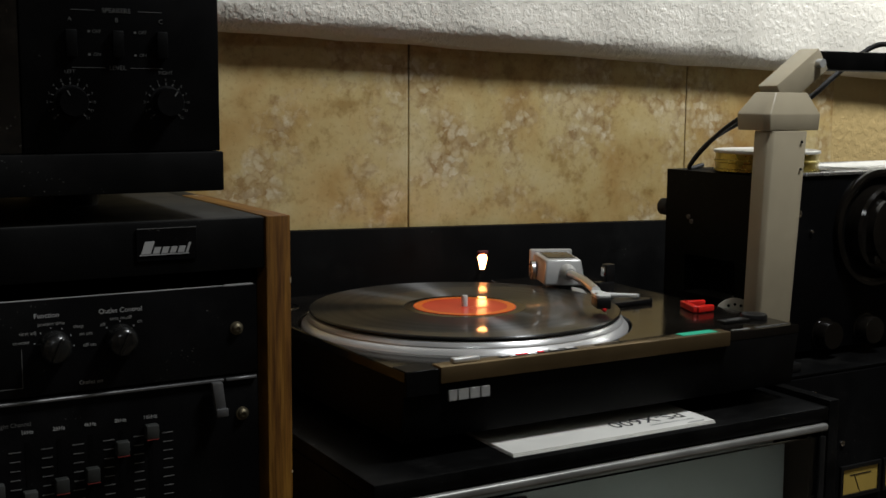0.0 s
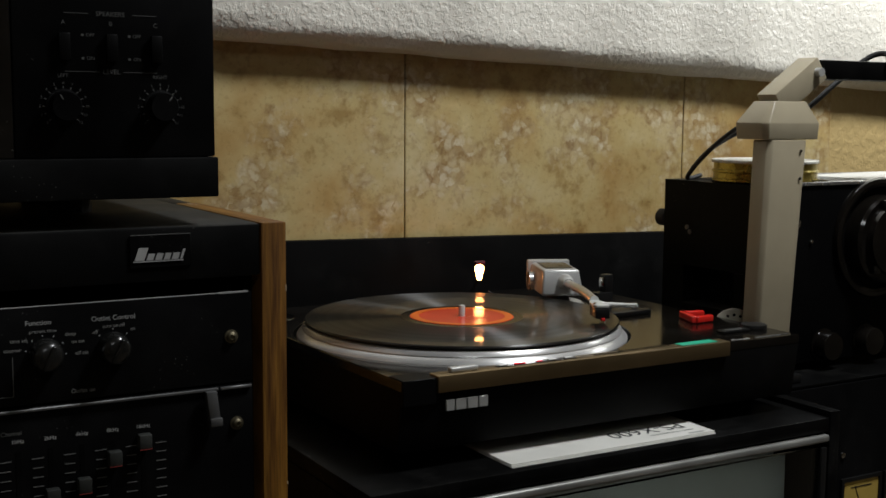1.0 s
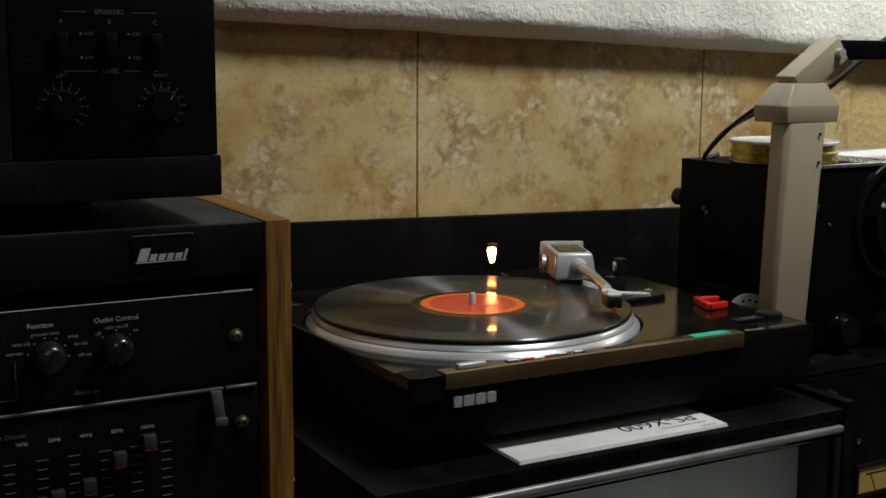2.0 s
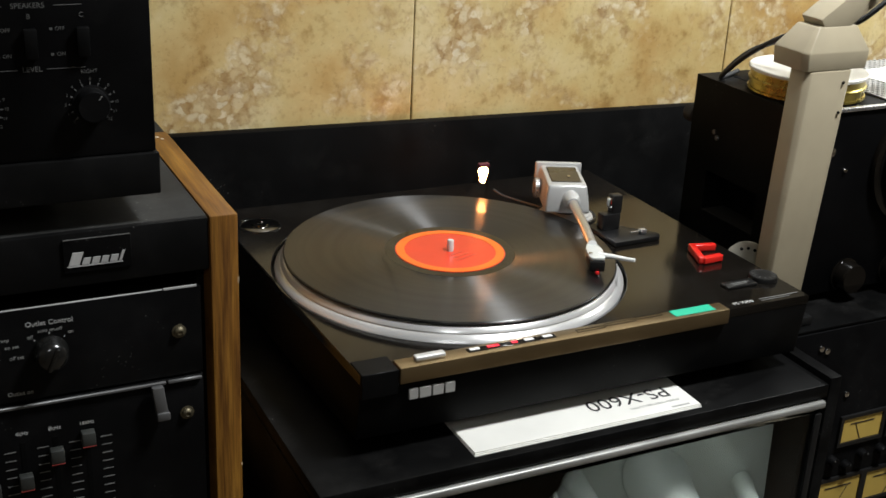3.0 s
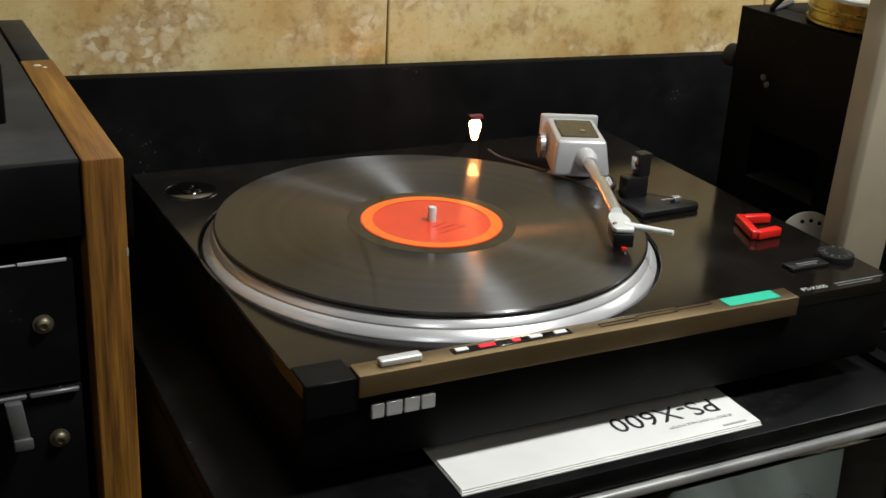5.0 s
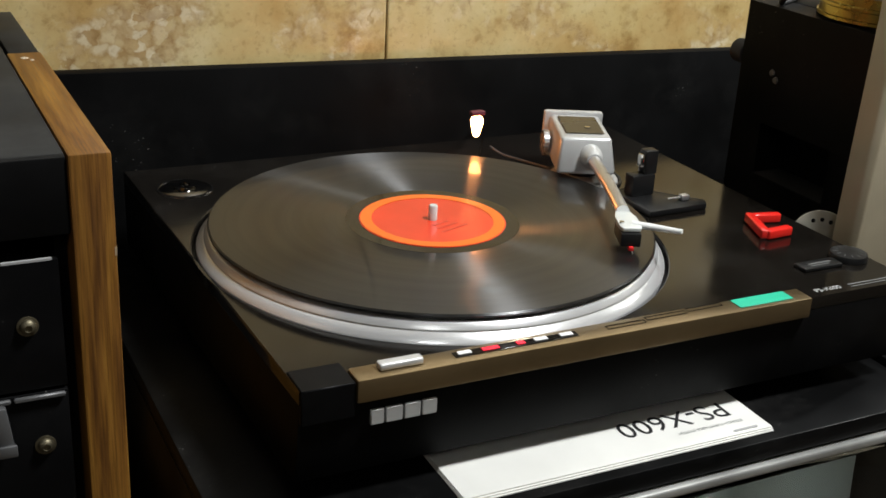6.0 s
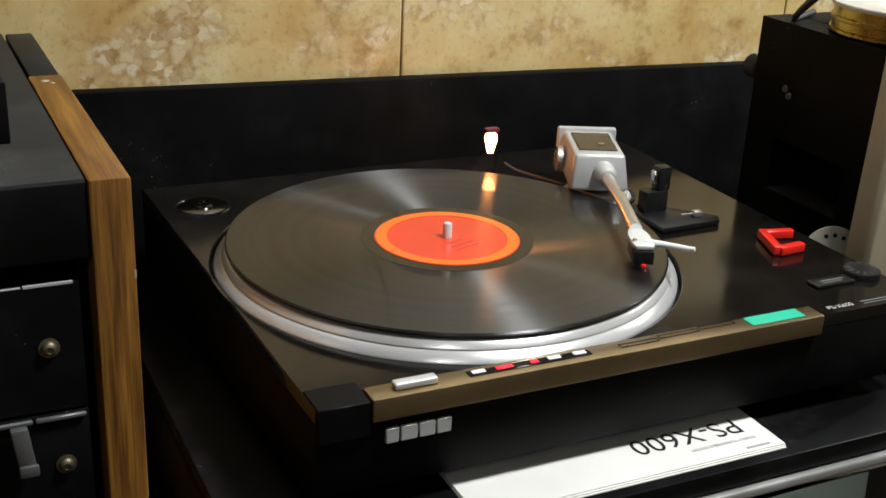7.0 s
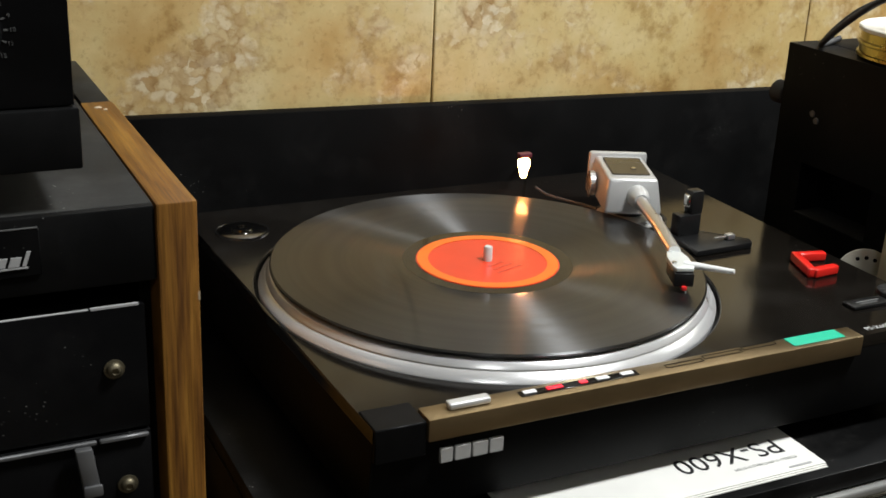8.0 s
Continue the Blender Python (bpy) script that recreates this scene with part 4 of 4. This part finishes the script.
# ---- rack unit beside the stand ----
SX0, SF = 0.2875, -0.1250
side = thing("meter_rack", (0.5, 0, 0), "black equipment rack with amber level meters", "rack")
part("body", box(SX0, 0.760, SF + 0.005, 0.20, 0.0, 0.8165, 0.0015), BLACK_SATIN, side)
part("top_plate", box(SX0 - 0.001, 0.762, SF + 0.001, 0.201, 0.8170, 0.8200, 0.001), BLACK_BOARD, side)
part("faceplate", box(SX0 + 0.001, 0.759, SF, SF + 0.0045, 0.02, 0.8160, 0.001), BLACK_METAL, side)
for k in range(3):
    for x, z, w, h, lean in ((0.396 + 0.066 * k, 0.681, 0.054, 0.028, -25), (0.376 + 0.068 * k, 0.602, 0.060, 0.034, 28)):
        mt = part("meter", box(x, x + w, SF - 0.0015, SF - 0.0002, z, z + h, 0.0004, 1), METER, side, "amber level meter")
        part("meter_frame", box(x - 0.004, x, SF - 0.0030, SF - 0.0002, z - 0.004, z + h + 0.004, into=box(x + w, x + w + 0.004, SF - 0.0030, SF - 0.0002, z - 0.004, z + h + 0.004, into=box(x, x + w, SF - 0.0030, SF - 0.0002, z + h, z + h + 0.004, into=box(x, x + w, SF - 0.0030, SF - 0.0002, z - 0.004, z)))), BLACK_PLASTIC, mt)
        part("meter_needle", turned(box(x + w / 2, x + w / 2 + 0.0008, SF - 0.0020, SF - 0.0016, z + 0.001, z + h * 0.85), (x + w / 2, 0, z), pose(0, 0, 0, 0, lean)), INK, mt)
        part("meter_scale", box(x + w * 0.2, x + w * 0.8, SF - 0.0019, SF - 0.0016, z + h * 0.72, z + h * 0.76), INK, mt)
    for j in range(3):
        knob(side, 0.390 + 0.066 * k + 0.020 * j, 0.662 - 0.010 * (j % 2), 0.0055, SF - 0.0003, 0.008, BLACK_METAL, True, 40 * j - 30)
for x, z in ((0.348, 0.798), (0.356, 0.794), (0.3935, 0.739)):
    part("screw", lathe([(0.0030, 0.0), (0.0030, 0.0014), (0.0, 0.0020)], (x, SF - 0.0002, z), 12, pose(0, 0, 0, 90)), CHROME, side)

# ---- black unit with the large round dial ----
UX0, UF, UTOP = 0.332, -0.071, 1.0205
unit = thing("tape_machine", (0.6, 0.04, 0.82), "black tape machine with a large round dial and side grip", "tape machine")


def unit_shell():
    """The cabinet's shell with a hand recess in its left side."""
    bm = box(UX0 + 0.030, 0.80, UF + 0.004, 0.097, 0.8275, UTOP - 0.0005, 0.002)
    return bm


part("body", unit_shell(), BLACK_SATIN, unit)
bm = box(UX0, UX0 + 0.0295, UF + 0.004, 0.097, 0.9236, UTOP - 0.001)
for y0, y1, z0, z1 in ((UF + 0.004, 0.097, 0.8290, 0.8794), (0.0620, 0.097, 0.8795, 0.9235), (UF + 0.004, -0.0200, 0.8795, 0.9235)):
    bm = box(UX0, UX0 + 0.0295, y0, y1, z0, z1, into=bm)
part("side_plate", bm, BLACK_SATIN, unit)
part("grip_lip", box(UX0 - 0.0004, UX0 + 0.0290, -0.0195, 0.0615, 0.8797, 0.8806), BLACK_DUSTY, unit, "dusty lip of the hand recess")
part("front_plate", box(UX0 + 0.001, 0.799, UF - 0.001, UF + 0.0035, 0.8285, UTOP - 0.001, 0.0008), BLACK_METAL, unit)
part("front_trim", box(UX0 + 0.001, 0.799, UF - 0.0035, UF + 0.003, UTOP - 0.0008, UTOP + 0.0030, 0.0008), SILVER, unit, "pale metal edge trim")
for x, z, r in ((0.3700, 0.9800, 0.0042), (0.3900, 0.9600, 0.0022), (0.3520, 0.8780, 0.0028)):
    part("screw", lathe([(r, 0.0), (r, 0.0016), (r * 0.7, 0.0026), (0, 0.0028)], (x, UF - 0.0011, z), 16, pose(0, 0, 0, 90)), CHROME, unit)
for y, z in ((0.0570, 0.9670), (0.0520, 0.9620)):
    part("screw", lathe([(0.0028, 0.0), (0.0026, 0.0014), (0, 0.0018)], (UX0 - 0.0001, y, z), 14, pose(0, 0, 0, 0, -90)), TRIM, unit)
part("rear_knob", lathe([(0.006, 0.0), (0.009, 0.002), (0.010, 0.006), (0.010, 0.014), (0.007, 0.016), (0, 0.016)], (UX0 + 0.008, 0.0972, 0.9740), 24, pose(0, 0, 0, -90)), BLACK_RUBBER, unit)
ring = part("dial_ring", lathe([(0.056, 0.0), (0.066, 0.0), (0.0665, 0.002), (0.065, 0.006), (0.061, 0.0075), (0.057, 0.006), (0.056, 0.0)], (0.4900, UF - 0.0012, 0.9600), 64, pose(0, 0, 0, 90)), BLACK_GLOSS, unit, "large round black dial ring")
part("dial_barrel", lathe([(0.048, 0.0), (0.048, 0.018), (0.045, 0.021), (0.039, 0.021), (0.038, 0.030), (0.034, 0.032), (0.0, 0.032)], (0.4900, UF - 0.0012, 0.9600), 64, pose(0, 0, 0, 90)), BLACK_GLOSS, ring)
for k in range(3):
    a = radians(110 + 120 * k)
    part("dial_lug", box(0.4900 + 0.041 * math.cos(a) - 0.005, 0.4900 + 0.041 * math.cos(a) + 0.005, UF - 0.030, UF - 0.0205, 0.96 + 0.041 * math.sin(a) - 0.005, 0.96 + 0.041 * math.sin(a) + 0.005, 0.002), BLACK_GLOSS, ring)
for x, z in ((0.415, 0.846), (0.480, 0.846)):
    knob(unit, x, z, 0.016, UF - 0.0012, 0.016, BLACK_GLOSS, False)
for x in (0.36, 0.77):
    for y in (-0.04, 0.07):
        part("foot", lathe([(0.014, 0.0002), (0.015, 0.003), (0.015, 0.0073)], (x, y, 0.8200), 20), BLACK_RUBBER, unit)


def mesh_grille():
    """A perforated sheet: crossing slats with open holes between them."""
    bm = None
    for k in range(47):
        bm = box(0.450 + 0.0072 * k, 0.4528 + 0.0072 * k, UF + 0.010, 0.091, UTOP + 0.0002, UTOP + 0.0016, into=bm)
    for k in range(21):
        bm = box(0.450, 0.7895, UF + 0.010 + 0.0071 * k, UF + 0.0128 + 0.0071 * k, UTOP + 0.0004, UTOP + 0.0018, into=bm)
    return bm


part("top_grille", mesh_grille(), SILVER_PAINT, unit, "perforated grey metal top grille", False)

# round tin with a pale lid
tin = thing("round_tin", (0.392, 0.000, UTOP), "stacked round gold tin with a pale lid on the tape machine", "tin")
part("can", lathe([(0.0555, 0.0035), (0.0560, 0.0040), (0.0560, 0.0100), (0.0575, 0.0110), (0.0575, 0.0130), (0.0560, 0.0140), (0.0560, 0.0208)], (0.392, 0.000, UTOP), 72, into=lathe([(0.0, 0.0002), (0.0550, 0.0002), (0.0575, 0.0012), (0.0575, 0.0034), (0.0, 0.0034)], (0.392, 0.000, UTOP), 72)), TIN, tin)
part("lid", lathe([(0.0575, 0.0210), (0.0582, 0.0214), (0.0582, 0.0238), (0.0572, 0.0246), (0.0545, 0.0240), (0.0, 0.0240)], (0.392, 0.000, UTOP), 72), TIN_LID, tin, "pale cream lid")

# loose sheet of paper on the grille
sheet = thing("paper_sheet", (0.59, 0.005, UTOP), "white sheet of paper lying on the grille", "paper")
part("sheet", turned(box(0.50, 0.68, -0.05, 0.06, UTOP + 0.0020, UTOP + 0.0026), (0.59, 0.005, 0), pose(0, 0, 0, 0, 0, 9)), PAPER, sheet)

# ---- desk lamp ----
LX = 0.325
dl = thing("desk_lamp", (LX, -0.104, 0.82), "beige metal desk lamp with a square post beside the turntable", "desk lamp")


def leaning(bm):
    """The lamp leans to its arm's side by some four degrees."""
    for v in bm.verts:
        v.co.x += 0.050 * (v.co.z - 1.07)
    return bm


POST = [(LX - 0.0250, -0.0945), (LX - 0.0215, -0.0995), (LX + 0.0195, -0.0995), (LX + 0.0215, -0.0970), (LX + 0.0215, -0.0780), (LX - 0.0250, -0.0780)]
part("base", box(0.2780, 0.3400, -0.115, -0.0770, 0.8203, 0.8300, 0.002), BLACK_PLASTIC, dl, "black foot of the lamp")
part("post", leaning(prism(POST, 0.8305, 1.0690, 0.0012, 1.12)), BEIGE, dl)
CAPX = [(LX - 0.0330, -0.0930), (LX - 0.0300, -0.1005), (LX + 0.0400, -0.1005), (LX + 0.0430, -0.0930), (LX + 0.0430, -0.0560), (LX - 0.0330, -0.0560)]


def cap_body():
    """A faceted cap: upright rim below, slopes above."""
    bm = bmesh.new()
    mx, my = sum(p[0] for p in CAPX) / 6, sum(p[1] for p in CAPX) / 6
    rings = [[bm.verts.new((mx + (x - mx) * f, my + (y - my) * f, z)) for x, y in CAPX] for z, f in ((1.0695, 0.97), (1.0860, 1.0), (1.1080, 0.62))]
    for lo, hi in zip(rings, rings[1:]):
        for k in range(6):
            bm.faces.new((lo[k], lo[(k + 1) % 6], hi[(k + 1) % 6], hi[k]))
    bm.faces.new(rings[0])
    bm.faces.new(rings[-1])
    bmesh.ops.bevel(bm, geom=bm.edges[:], offset=0.0010, segments=2, profile=0.5, affect="EDGES")
    return bm


part("cap", cap_body(), BEIGE, dl, "faceted beige hinge cap")


def elbow():
    """The slanting beam from the hinge cap up to the arm."""
    bm = bmesh.new()
    ends = []
    for c, w, h in (((0.316, -0.080, 1.104), 0.0135, 0.0130), ((0.374, -0.080, 1.143), 0.0135, 0.0130)):
        d = Vector((0.82, 0, 0.57)).normalized()
        n = Vector((-d.z, 0, d.x))
        ends.append([bm.verts.new(Vector(c) + Vector((0, a * w, 0)) + n * b * h) for a, b in ((-1, -1), (1, -1), (1, 1), (-1, 1))])
    for k in range(4):
        bm.faces.new((ends[0][k], ends[0][(k + 1) % 4], ends[1][(k + 1) % 4], ends[1][k]))
    bm.faces.new(ends[0])
    bm.faces.new(ends[1])
    bmesh.ops.bevel(bm, geom=bm.edges[:], offset=0.0015, segments=2, profile=0.5, affect="EDGES")
    return bm


part("elbow", elbow(), BEIGE, dl)
part("arm", box(0.376, 0.950, -0.0930, -0.0670, 1.1310, 1.1510, 0.002), BLACK_SATIN, dl, "dark arm reaching sideways")
hd = part("lamp_head", lathe([(0.030, 0.0), (0.075, 0.03), (0.078, 0.034), (0.074, 0.034), (0.028, 0.004)], (0.98, -0.086, 1.138), 40), BEIGE, dl)
part("hinge_pin", sweep([(0.366, -0.1000, 1.1380), (0.366, -0.0600, 1.1380)], 0.0045, 16), SILVER_PAINT, dl)
for z in (1.058, 1.030):
    part("screw", lathe([(0.0014, 0.0), (0.0014, 0.0010), (0, 0.0012)], (LX + 0.014, -0.1012, z), 10, pose(0, 0, 0, 90)), BLACK_METAL, dl)
for dx, dy in ((0.0, 0.0), (0.016, 0.010)):
    cord = curve_points([(0.352 + dx, -0.056, 1.100), (0.338 + dx, -0.020, 1.084), (0.334 + dx * 0.6, 0.025 + dy, 1.056), (0.338, 0.066, 1.0236), (0.372, 0.082, 1.0236)], 10)
    part("cord", sweep(cord, 0.0026, 10), BLACK_RUBBER, dl, "black power cord")
cord2 = curve_points([(0.398, -0.070, 1.138), (0.370, -0.053, 1.108), (0.398, -0.048, 1.100), (0.438, -0.053, 1.128), (0.470, -0.068, 1.156), (0.478, -0.086, 1.160), (0.468, -0.098, 1.148)], 10)
part("cord", sweep(cord2, 0.0030, 10), BLACK_RUBBER, dl, "black power cord looped over the arm")

# alignment disc leaning behind the deck
disc = thing("alignment_disc", (0.29, -0.05, 0.82), "pale metal alignment disc standing behind the turntable", "disc")
DISC_AT, DISC_TURN = Vector((0.2920, -0.0640, 0.8720)), pose(0, 0, 0, 78, 0, -37)
plate = part("plate", lathe([(0.0, 0.0), (0.0215, 0.0), (0.0220, 0.0006), (0.0215, 0.0012), (0.0, 0.0012)], DISC_AT, 48, DISC_TURN), PALE_DISC, disc)
for a in (65, 90, 115):
    part("hole", lathe([(0.0, 0.0), (0.0016, 0.0), (0.0016, 0.0002), (0.0, 0.0002)], DISC_AT + DISC_TURN @ Vector((0.015 * math.cos(radians(a)), 0.015 * math.sin(radians(a)), 0.0013)), 16, DISC_TURN), BACK_BLACK, plate)
part("plate_stand", box(0.2780, 0.3050, -0.0640, -0.0500, 0.8202, 0.8560, 0.001), BLACK_PLASTIC, disc)
